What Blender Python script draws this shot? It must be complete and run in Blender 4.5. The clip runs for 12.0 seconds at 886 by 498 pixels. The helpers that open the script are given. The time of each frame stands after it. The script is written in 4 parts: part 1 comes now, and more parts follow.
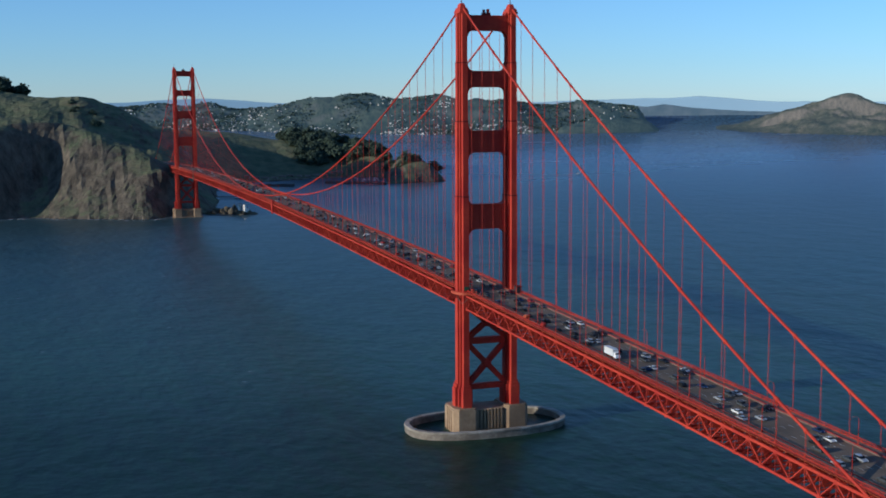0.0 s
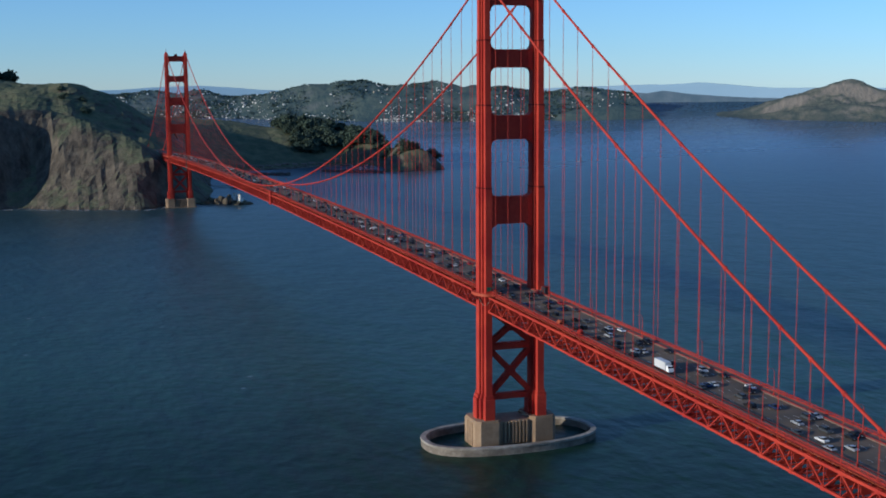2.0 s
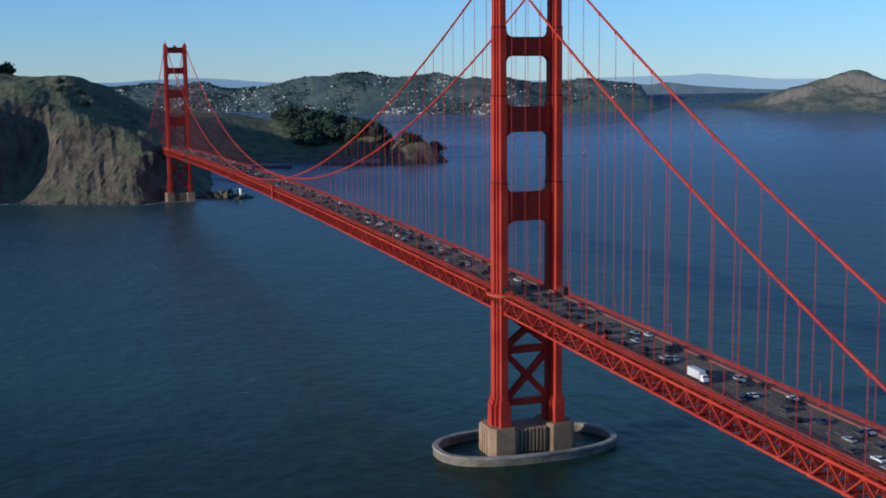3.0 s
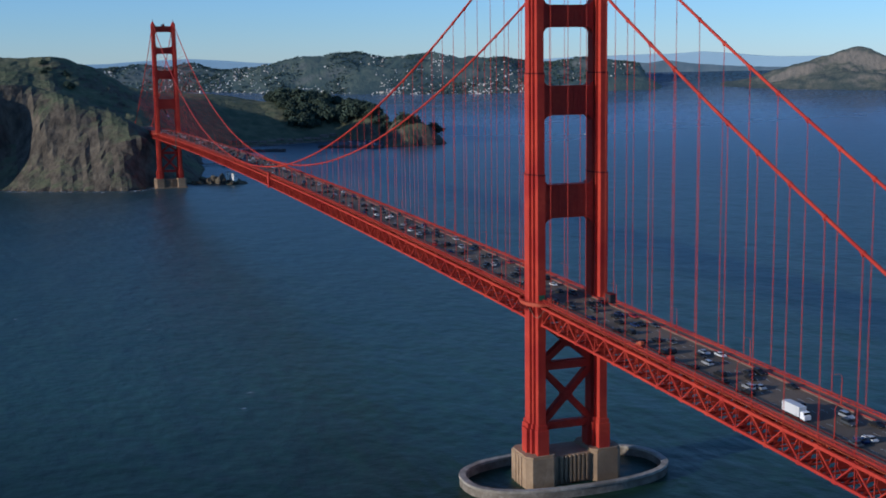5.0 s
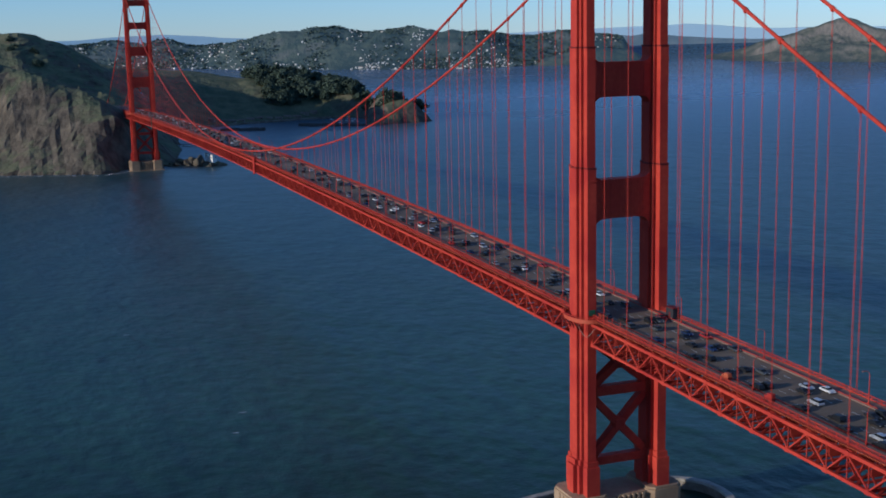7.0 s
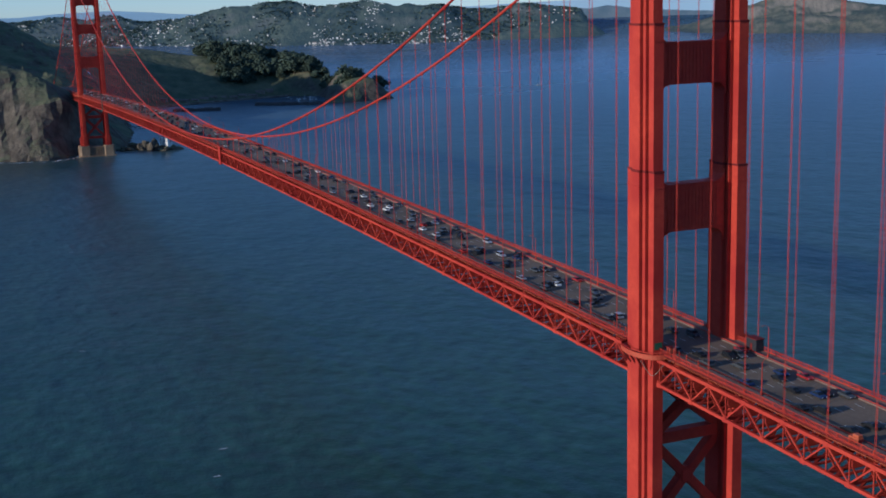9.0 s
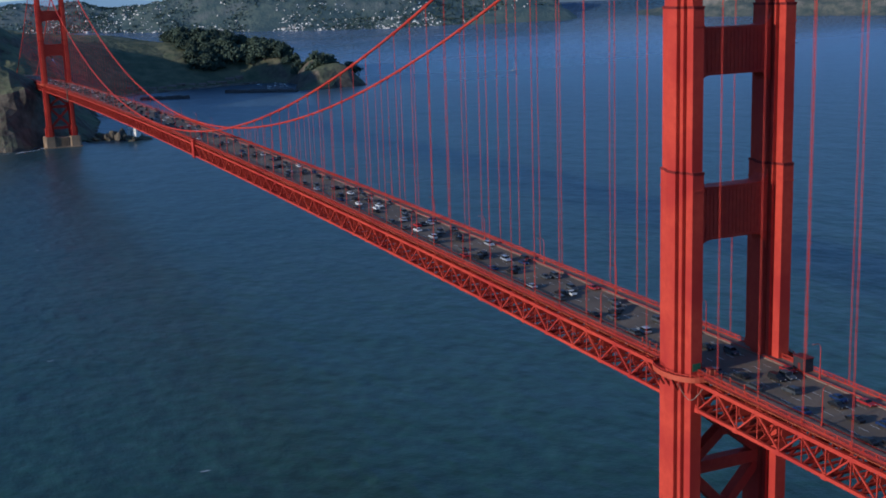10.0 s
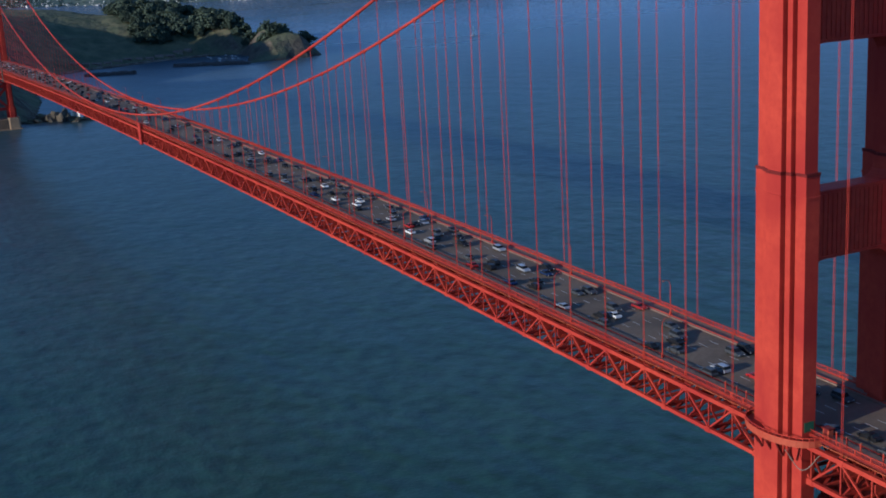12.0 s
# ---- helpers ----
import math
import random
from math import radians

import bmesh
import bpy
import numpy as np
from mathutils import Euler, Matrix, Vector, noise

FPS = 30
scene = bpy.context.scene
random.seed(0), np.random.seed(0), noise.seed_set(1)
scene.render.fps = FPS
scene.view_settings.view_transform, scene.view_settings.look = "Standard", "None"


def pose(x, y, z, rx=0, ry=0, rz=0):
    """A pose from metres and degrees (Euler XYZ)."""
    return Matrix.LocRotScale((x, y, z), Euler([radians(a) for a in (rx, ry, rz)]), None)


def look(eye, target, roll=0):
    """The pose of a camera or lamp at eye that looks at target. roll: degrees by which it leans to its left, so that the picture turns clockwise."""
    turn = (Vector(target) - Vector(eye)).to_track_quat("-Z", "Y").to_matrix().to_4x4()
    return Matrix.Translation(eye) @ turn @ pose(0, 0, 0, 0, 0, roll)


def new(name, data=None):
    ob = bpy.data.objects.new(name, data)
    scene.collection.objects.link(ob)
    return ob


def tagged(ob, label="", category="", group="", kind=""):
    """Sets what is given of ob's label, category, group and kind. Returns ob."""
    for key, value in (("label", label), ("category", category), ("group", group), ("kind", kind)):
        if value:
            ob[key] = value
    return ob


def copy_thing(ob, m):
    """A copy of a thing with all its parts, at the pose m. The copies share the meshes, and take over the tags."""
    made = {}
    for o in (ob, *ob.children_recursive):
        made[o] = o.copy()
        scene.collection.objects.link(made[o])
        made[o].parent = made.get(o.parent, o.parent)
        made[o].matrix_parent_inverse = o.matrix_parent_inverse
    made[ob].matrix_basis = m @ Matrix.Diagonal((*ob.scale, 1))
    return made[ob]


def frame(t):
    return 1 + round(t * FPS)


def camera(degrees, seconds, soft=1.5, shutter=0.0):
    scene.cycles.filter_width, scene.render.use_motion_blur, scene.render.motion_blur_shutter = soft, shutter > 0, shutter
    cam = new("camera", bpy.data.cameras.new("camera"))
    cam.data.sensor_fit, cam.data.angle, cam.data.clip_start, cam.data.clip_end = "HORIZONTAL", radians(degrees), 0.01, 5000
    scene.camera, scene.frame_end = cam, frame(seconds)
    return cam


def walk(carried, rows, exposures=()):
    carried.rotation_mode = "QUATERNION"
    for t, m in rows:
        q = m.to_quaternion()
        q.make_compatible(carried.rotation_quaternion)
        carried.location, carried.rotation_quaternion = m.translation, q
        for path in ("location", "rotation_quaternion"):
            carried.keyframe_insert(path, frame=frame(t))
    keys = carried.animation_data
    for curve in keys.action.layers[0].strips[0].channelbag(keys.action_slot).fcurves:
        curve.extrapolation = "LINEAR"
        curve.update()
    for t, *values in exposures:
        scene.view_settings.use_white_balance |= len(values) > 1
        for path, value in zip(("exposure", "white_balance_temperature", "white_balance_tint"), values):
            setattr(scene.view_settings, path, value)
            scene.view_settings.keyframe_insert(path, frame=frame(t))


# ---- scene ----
cam = camera(40.0, 12.0, soft=1.8)
# seconds; the eye in metres; its turn in degrees
ROWS = [
    (0.0, -232.40, -606.99, 178.43, 82.953, 0.288, -18.945),
    (0.5, -230.94, -592.86, 177.38, 82.875, 0.297, -19.068),
    (1.0, -229.14, -577.55, 176.47, 82.753, 0.310, -19.197),
    (1.5, -227.29, -561.92, 175.94, 82.573, 0.332, -19.257),
    (2.0, -225.33, -546.55, 175.59, 82.375, 0.375, -19.272),
    (2.5, -223.21, -531.11, 175.16, 82.169, 0.430, -19.281),
    (3.0, -220.77, -515.98, 174.55, 82.011, 0.501, -19.268),
    (3.5, -217.49, -498.62, 173.65, 81.851, 0.583, -19.267),
    (4.0, -214.04, -479.58, 172.93, 81.648, 0.680, -19.320),
    (4.5, -211.29, -460.38, 172.77, 81.386, 0.778, -19.456),
    (5.0, -209.20, -441.04, 172.95, 81.080, 0.859, -19.672),
    (5.5, -207.34, -421.61, 173.05, 80.768, 0.921, -19.927),
    (6.0, -204.99, -402.18, 172.81, 80.467, 0.989, -20.172),
    (6.5, -202.85, -382.68, 172.55, 80.176, 1.088, -20.474),
    (7.0, -200.96, -363.12, 172.50, 79.877, 1.217, -20.846),
    (7.5, -199.45, -343.51, 172.67, 79.570, 1.347, -21.307),
    (8.0, -198.14, -323.88, 172.94, 79.258, 1.461, -21.860),
    (8.5, -196.83, -304.26, 173.17, 78.944, 1.554, -22.502),
    (9.0, -195.18, -284.69, 173.31, 78.623, 1.646, -23.214),
    (9.5, -192.92, -265.21, 173.23, 78.276, 1.759, -23.969),
    (10.0, -190.06, -245.85, 172.98, 77.876, 1.897, -24.725),
    (10.5, -186.31, -226.69, 172.59, 77.481, 2.093, -25.427),
    (11.0, -181.58, -207.79, 172.10, 77.090, 2.366, -25.964),
    (11.5, -176.29, -189.11, 171.39, 76.681, 2.718, -26.462),
    (12.0, -170.56, -170.64, 170.14, 76.205, 3.116, -27.123),
]
EXPOSURES = [(0, -0.16, 4930, 4), (6, -0.27, 4860, 9), (12, -0.06, 4840, 9)]
walk(cam, [(t, pose(*p)) for t, *p in ROWS], EXPOSURES)

# ---- light ----
SUN_HIGH, SUN_FROM = 13.0, 96.8  # degrees: height, and the side it comes from, anticlockwise from +y (the bridge runs along y)
world = bpy.data.worlds.new("bay_sky")
scene.world = world
world.use_nodes = True
wn = world.node_tree.nodes
sky = wn.new("ShaderNodeTexSky")
sky.sky_type, sky.sun_disc = "NISHITA", False
sky.sun_elevation, sky.sun_rotation = radians(SUN_HIGH), radians(-SUN_FROM)
sky.air_density, sky.dust_density, sky.ozone_density = 0.85, 0.0, 4.6
haze = wn.new("ShaderNodeHueSaturation")  # a little moist haze greys the blue
haze.inputs["Saturation"].default_value = 0.87
world.node_tree.links.new(sky.outputs["Color"], haze.inputs["Color"])
world.node_tree.links.new(haze.outputs["Color"], wn["Background"].inputs["Color"])
wn["Background"].inputs["Strength"].default_value = 0.142
sun = new("sun", bpy.data.lights.new("sun", "SUN"))
sun.data.energy, sun.data.angle, sun.data.color = 5.0, radians(0.6), (1.0, 0.78, 0.54)
sx, sy = -math.sin(radians(SUN_FROM)), math.cos(radians(SUN_FROM))
sun.matrix_world = look((sx * 900, sy * 900, 900 * math.tan(radians(SUN_HIGH))), (0, 0, 0))
scene.cycles.caustics_reflective = False

# ---- materials ----
def surface(name, c1, c2, scale=1.0, rough=0.7, metal=0.0, bump=0.0, bump_scale=None, c3=None, big=None, per_piece=0.0, spec=0.5):
    """A two-scale surface: c1 to c2 by fine noise, towards c3 by broad patches; relief by bump."""
    m = bpy.data.materials.new(name)
    m.use_nodes = True
    nt = m.node_tree
    n, l = nt.nodes, nt.links
    b = n["Principled BSDF"]
    b.inputs["Roughness"].default_value, b.inputs["Metallic"].default_value = rough, metal
    b.inputs["Specular IOR Level"].default_value = spec
    geo = n.new("ShaderNodeNewGeometry")
    fine = n.new("ShaderNodeTexNoise")
    fine.inputs["Scale"].default_value, fine.inputs["Detail"].default_value = scale, 6
    fine.inputs["Roughness"].default_value = 0.65
    l.new(geo.outputs["Position"], fine.inputs["Vector"])
    ramp = n.new("ShaderNodeValToRGB")
    ramp.color_ramp.elements[0].position, ramp.color_ramp.elements[1].position = 0.35, 0.68
    ramp.color_ramp.elements[0].color, ramp.color_ramp.elements[1].color = (*c1, 1), (*c2, 1)
    l.new(fine.outputs["Fac"], ramp.inputs["Fac"])
    out = ramp.outputs["Color"]
    if c3:
        broad = n.new("ShaderNodeTexNoise")
        broad.inputs["Scale"].default_value, broad.inputs["Detail"].default_value = big or scale / 9, 4
        l.new(geo.outputs["Position"], broad.inputs["Vector"])
        r2 = n.new("ShaderNodeValToRGB")
        r2.color_ramp.elements[0].position, r2.color_ramp.elements[1].position = 0.42, 0.66
        l.new(broad.outputs["Fac"], r2.inputs["Fac"])
        mix = n.new("ShaderNodeMix")
        mix.data_type = "RGBA"
        l.new(r2.outputs["Color"], mix.inputs[0])
        l.new(out, mix.inputs[6])
        mix.inputs[7].default_value = (*c3, 1)
        out = mix.outputs[2]
    if per_piece:
        info, hsv = n.new("ShaderNodeObjectInfo"), n.new("ShaderNodeHueSaturation")
        rng = n.new("ShaderNodeMapRange")
        rng.inputs["To Min"].default_value, rng.inputs["To Max"].default_value = 1 - per_piece, 1 + per_piece
        l.new(info.outputs["Random"], rng.inputs["Value"])
        l.new(rng.outputs["Result"], hsv.inputs["Value"])
        l.new(out, hsv.inputs["Color"])
        out = hsv.outputs["Color"]
    l.new(out, b.inputs["Base Color"])
    if bump:
        tex = n.new("ShaderNodeTexNoise")
        tex.inputs["Scale"].default_value, tex.inputs["Detail"].default_value = bump_scale or scale * 2, 8
        l.new(geo.outputs["Position"], tex.inputs["Vector"])
        bp = n.new("ShaderNodeBump")
        bp.inputs["Strength"].default_value, bp.inputs["Distance"].default_value = 1.0, bump
        l.new(tex.outputs["Fac"], bp.inputs["Height"])
        l.new(bp.outputs["Normal"], b.inputs["Normal"])
    return m


ORANGE = surface("orange_steel_paint", (0.40, 0.044, 0.026), (0.49, 0.061, 0.034), 0.5, 0.6, bump=0.012, bump_scale=1.5, c3=(0.34, 0.032, 0.024), big=0.06, per_piece=0.06, spec=0.08)
ORANGE_WORN = surface("weathered_orange_paint", (0.36, 0.06, 0.03), (0.46, 0.085, 0.042), 0.8, 0.65, bump=0.03, c3=(0.38, 0.11, 0.055), big=0.1, spec=0.15)
DARK_STEEL = surface("dark_red_steel", (0.12, 0.015, 0.014), (0.17, 0.024, 0.02), 0.9, 0.7, spec=0.1)
PIPE_ORANGE = surface("yellowed_orange_pipe_paint", (0.38, 0.075, 0.03), (0.48, 0.12, 0.05), 0.9, 0.6, spec=0.2)
CABIN_BLACK = surface("black_painted_steel", (0.02, 0.02, 0.024), (0.04, 0.038, 0.042), 1.2, 0.6, spec=0.2)
CONCRETE = surface("weathered_concrete", (0.29, 0.195, 0.11), (0.40, 0.28, 0.165), 0.35, 0.9, bump=0.15, bump_scale=0.7, c3=(0.20, 0.135, 0.08), big=0.05)
SLOT_SHADE = surface("shaded_concrete_recess", (0.10, 0.085, 0.065), (0.14, 0.12, 0.09), 0.5, 0.95)
FENDER = surface("salt_washed_concrete", (0.16, 0.132, 0.098), (0.31, 0.265, 0.205), 0.4, 0.92, bump=0.2, bump_scale=0.8, c3=(0.085, 0.07, 0.052), big=0.07)
COPING = surface("pale_worn_coping", (0.30, 0.265, 0.215), (0.44, 0.40, 0.33), 0.5, 0.9, bump=0.08, bump_scale=1.2, c3=(0.19, 0.165, 0.13), big=0.12)
ASPHALT = surface("worn_asphalt", (0.155, 0.118, 0.082), (0.205, 0.162, 0.115), 1.2, 0.92, bump=0.01, c3=(0.115, 0.094, 0.070), big=0.05, spec=0.2)
WALKWAY = surface("pale_walkway_concrete", (0.20, 0.13, 0.095), (0.27, 0.18, 0.13), 0.8, 0.9, spec=0.2)
LANE_PAINT = surface("lane_paint", (0.55, 0.53, 0.46), (0.68, 0.66, 0.58), 2.0, 0.7)
TYRE = surface("black_rubber", (0.02, 0.02, 0.02), (0.035, 0.035, 0.035), 4, 0.85)
GLASS = surface("tinted_car_glass", (0.012, 0.014, 0.016), (0.02, 0.022, 0.025), 3, 0.22, spec=0.25)
LAMP_HEAD = surface("lamp_housing", (0.30, 0.10, 0.06), (0.36, 0.12, 0.07), 4, 0.4)
WHITE_WALL = surface("white_rendered_wall", (0.66, 0.63, 0.56), (0.80, 0.77, 0.70), 0.6, 0.8, c3=(0.6, 0.56, 0.48))
ROOF = surface("clay_and_shingle_roof", (0.16, 0.11, 0.09), (0.26, 0.19, 0.15), 0.5, 0.9)
SAILCLOTH = surface("white_sailcloth", (0.78, 0.77, 0.74), (0.86, 0.85, 0.82), 1.5, 0.7)
BARK = surface("bark", (0.06, 0.045, 0.03), (0.10, 0.075, 0.05), 1.5, 0.95)
LEAVES = surface("dark_evergreen_leaves", (0.055, 0.078, 0.055), (0.085, 0.108, 0.075), 0.35, 0.9, per_piece=0.2, spec=0.08)
LEAVES_FAR = surface("distant_woods", (0.06, 0.086, 0.068), (0.09, 0.118, 0.092), 0.05, 0.9, spec=0.1)
TIMBER = surface("dark_wet_timber", (0.05, 0.045, 0.04), (0.09, 0.08, 0.07), 0.6, 0.9)


def ground_material(name, rock1, rock2, grass1, grass2, steep=(0.62, 0.82), scale=0.02, bump=1.5, woods=None):
    """Grass where the ground lies flat, broken rock where it is steep."""
    m = surface(name, grass1, grass2, scale * 1.6, 0.95, bump=bump, bump_scale=scale * 5, spec=0.1, c3=woods, big=scale * 0.22)
    nt = m.node_tree
    n, l = nt.nodes, nt.links
    b = n["Principled BSDF"]
    grass = b.inputs["Base Color"].links[0].from_socket
    geo = n.new("ShaderNodeNewGeometry")
    sep = n.new("ShaderNodeSeparateXYZ")
    l.new(geo.outputs["Normal"], sep.inputs["Vector"])
    no = n.new("ShaderNodeTexNoise")
    no.inputs["Scale"].default_value, no.inputs["Detail"].default_value = scale, 8
    l.new(geo.outputs["Position"], no.inputs["Vector"])
    add = n.new("ShaderNodeMath")
    add.operation = "MULTIPLY_ADD"
    l.new(no.outputs["Fac"], add.inputs[0])
    add.inputs[1].default_value = 0.5
    l.new(sep.outputs["Z"], add.inputs[2])
    rng = n.new("ShaderNodeMapRange")
    rng.inputs["From Min"].default_value, rng.inputs["From Max"].default_value = steep[0] + 0.25, steep[1] + 0.25
    l.new(add.outputs[0], rng.inputs["Value"])
    rock_noise, ramp = n.new("ShaderNodeTexNoise"), n.new("ShaderNodeValToRGB")
    rock_noise.inputs["Scale"].default_value, rock_noise.inputs["Detail"].default_value = scale * 4, 8
    rock_noise.inputs["Roughness"].default_value = 0.7
    stretch = n.new("ShaderNodeVectorMath")
    stretch.operation, stretch.inputs[1].default_value = "MULTIPLY", (1, 1, 0.35)
    l.new(geo.outputs["Position"], stretch.inputs[0])
    l.new(stretch.outputs[0], rock_noise.inputs["Vector"])
    ramp.color_ramp.elements[0].position, ramp.color_ramp.elements[1].position = 0.36, 0.66
    ramp.color_ramp.elements[0].color, ramp.color_ramp.elements[1].color = (*rock1, 1), (*rock2, 1)
    l.new(rock_noise.outputs["Fac"], ramp.inputs["Fac"])
    mix = n.new("ShaderNodeMix")
    mix.data_type = "RGBA"
    l.new(rng.outputs["Result"], mix.inputs[0])
    l.new(ramp.outputs["Color"], mix.inputs[6])
    l.new(grass, mix.inputs[7])
    l.new(mix.outputs[2], b.inputs["Base Color"])
    return m


HEADLAND = ground_material("headland_rock_and_grass", (0.058, 0.050, 0.040), (0.160, 0.135, 0.098), (0.080, 0.100, 0.058), (0.185, 0.178, 0.098), (0.70, 0.89), 0.018, 3.5)
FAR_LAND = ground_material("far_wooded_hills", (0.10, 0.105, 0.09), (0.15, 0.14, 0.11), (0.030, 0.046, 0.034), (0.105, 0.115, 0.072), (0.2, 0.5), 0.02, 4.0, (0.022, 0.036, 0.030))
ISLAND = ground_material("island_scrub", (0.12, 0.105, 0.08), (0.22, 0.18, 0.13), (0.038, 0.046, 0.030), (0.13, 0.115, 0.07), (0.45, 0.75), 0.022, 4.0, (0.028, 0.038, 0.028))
# bluish bases carry the haze over the far ridge and shore
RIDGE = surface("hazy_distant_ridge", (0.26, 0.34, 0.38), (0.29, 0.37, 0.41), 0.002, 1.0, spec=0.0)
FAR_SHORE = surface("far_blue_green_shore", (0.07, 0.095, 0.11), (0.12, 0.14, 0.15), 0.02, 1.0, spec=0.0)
# blue emission on the far land stands in for the haze before it
for backdrop, haze_glow in ((RIDGE, 0.28), (FAR_SHORE, 0.12), (FAR_LAND, 0.08), (ISLAND, 0.07)):
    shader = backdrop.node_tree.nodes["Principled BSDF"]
    shader.inputs["Emission Color"].default_value, shader.inputs["Emission Strength"].default_value = (0.28, 0.43, 0.56, 1), haze_glow


def water_material():
    m = bpy.data.materials.new("bay_water")
    m.use_nodes = True
    nt = m.node_tree
    n, l = nt.nodes, nt.links
    b = n["Principled BSDF"]
    b.inputs["IOR"].default_value = 1.33
    b.inputs["Specular IOR Level"].default_value = 0.3
    geo = n.new("ShaderNodeNewGeometry")
    patch = n.new("ShaderNodeTexNoise")
    patch.inputs["Scale"].default_value, patch.inputs["Detail"].default_value = 0.0035, 5
    wide = n.new("ShaderNodeVectorMath")
    wide.operation, wide.inputs[1].default_value = "MULTIPLY", (0.45, 1, 1)
    l.new(geo.outputs["Position"], wide.inputs[0])
    l.new(wide.outputs[0], patch.inputs["Vector"])
    ramp = n.new("ShaderNodeValToRGB")
    ramp.color_ramp.elements[0].position, ramp.color_ramp.elements[1].position = 0.35, 0.65
    ramp.color_ramp.elements[0].color, ramp.color_ramp.elements[1].color = (0.0125, 0.036, 0.032, 1), (0.021, 0.048, 0.043, 1)
    l.new(patch.outputs["Fac"], ramp.inputs["Fac"])
    ripple, shade = n.new("ShaderNodeTexNoise"), n.new("ShaderNodeMapRange")
    ripple.inputs["Scale"].default_value, ripple.inputs["Detail"].default_value = 0.11, 5
    l.new(geo.outputs["Position"], ripple.inputs["Vector"])
    l.new(ripple.outputs["Fac"], shade.inputs["Value"])
    for socket, value in (("From Min", 0.3), ("From Max", 0.7), ("To Min", 0.65), ("To Max", 1.4)):
        shade.inputs[socket].default_value = value
    tint = n.new("ShaderNodeVectorMath")
    tint.operation = "SCALE"
    l.new(ramp.outputs["Color"], tint.inputs[0])
    l.new(shade.outputs["Result"], tint.inputs["Scale"])
    # base colour pales and blues inward, standing in for sky reflected at low angles
    reach, sky_sheen, pale = n.new("ShaderNodeMapRange"), n.new("ShaderNodeValToRGB"), n.new("ShaderNodeVectorMath")
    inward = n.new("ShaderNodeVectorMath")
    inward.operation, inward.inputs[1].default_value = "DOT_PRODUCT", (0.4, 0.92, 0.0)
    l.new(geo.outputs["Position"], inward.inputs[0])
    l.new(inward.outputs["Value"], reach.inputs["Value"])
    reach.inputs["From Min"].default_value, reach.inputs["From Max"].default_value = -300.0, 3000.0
    stops = sky_sheen.color_ramp.elements
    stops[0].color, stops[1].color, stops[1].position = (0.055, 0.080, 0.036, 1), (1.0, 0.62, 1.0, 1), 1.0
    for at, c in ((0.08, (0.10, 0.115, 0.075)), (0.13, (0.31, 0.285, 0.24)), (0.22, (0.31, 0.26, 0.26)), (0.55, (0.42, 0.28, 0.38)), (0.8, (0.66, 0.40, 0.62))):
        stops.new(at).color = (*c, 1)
    l.new(reach.outputs["Result"], sky_sheen.inputs["Fac"])
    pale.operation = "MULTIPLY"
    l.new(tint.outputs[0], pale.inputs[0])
    l.new(sky_sheen.outputs["Color"], pale.inputs[1])
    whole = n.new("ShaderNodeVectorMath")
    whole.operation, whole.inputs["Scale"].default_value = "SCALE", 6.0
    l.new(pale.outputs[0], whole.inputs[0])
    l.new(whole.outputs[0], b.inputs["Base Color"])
    rr = n.new("ShaderNodeMapRange")
    rr.inputs["To Min"].default_value, rr.inputs["To Max"].default_value = 0.36, 0.46
    l.new(patch.outputs["Fac"], rr.inputs["Value"])
    # calmer inside the bay than in the strait
    sep, calm = n.new("ShaderNodeSeparateXYZ"), n.new("ShaderNodeMapRange")
    l.new(geo.outputs["Position"], sep.inputs["Vector"])
    l.new(sep.outputs["Y"], calm.inputs["Value"])
    for socket, value in (("From Min", 300.0), ("From Max", 2600.0), ("To Min", 1.3), ("To Max", 0.35)):
        calm.inputs[socket].default_value = value
    smooth_out = n.new("ShaderNodeMapRange")
    l.new(sep.outputs["Y"], smooth_out.inputs["Value"])
    for socket, value in (("From Min", -200.0), ("From Max", 2400.0), ("To Min", 0.0), ("To Max", -0.15)):
        smooth_out.inputs[socket].default_value = value
    gloss = n.new("ShaderNodeMath")
    l.new(rr.outputs["Result"], gloss.inputs[0])
    l.new(smooth_out.outputs["Result"], gloss.inputs[1])
    l.new(gloss.outputs[0], b.inputs["Roughness"])
    # farther in, the shading normal leans back so the water mirrors higher sky
    along, lean, tilt_v = n.new("ShaderNodeVectorMath"), n.new("ShaderNodeMapRange"), n.new("ShaderNodeVectorMath")
    along.operation, along.inputs[1].default_value = "DOT_PRODUCT", (0.4, 0.92, 0.0)
    l.new(geo.outputs["Position"], along.inputs[0])
    l.new(along.outputs["Value"], lean.inputs["Value"])
    for socket, value in (("From Min", 200.0), ("From Max", 2800.0), ("To Min", 0.0), ("To Max", 0.05)):
        lean.inputs[socket].default_value = value
    tilt_v.operation, tilt_v.inputs[0].default_value, tilt_v.inputs[2].default_value = "MULTIPLY_ADD", (-0.4, -0.92, 0.0), (0, 0, 1)
    l.new(lean.outputs["Result"], tilt_v.inputs[1])
    level = n.new("ShaderNodeVectorMath")
    level.operation = "NORMALIZE"
    l.new(tilt_v.outputs[0], level.inputs[0])
    normal = level.outputs["Vector"]
    for scale, dist, squash in ((0.03, 2.2, 0.6), (0.12, 0.55, 0.8), (0.8, 0.11, 1.0)):
        v = n.new("ShaderNodeVectorMath")
        v.operation, v.inputs[1].default_value = "MULTIPLY", (1, squash, 1)
        l.new(geo.outputs["Position"], v.inputs[0])
        t = n.new("ShaderNodeTexNoise")
        t.inputs["Scale"].default_value, t.inputs["Detail"].default_value = scale, 3
        l.new(v.outputs[0], t.inputs["Vector"])
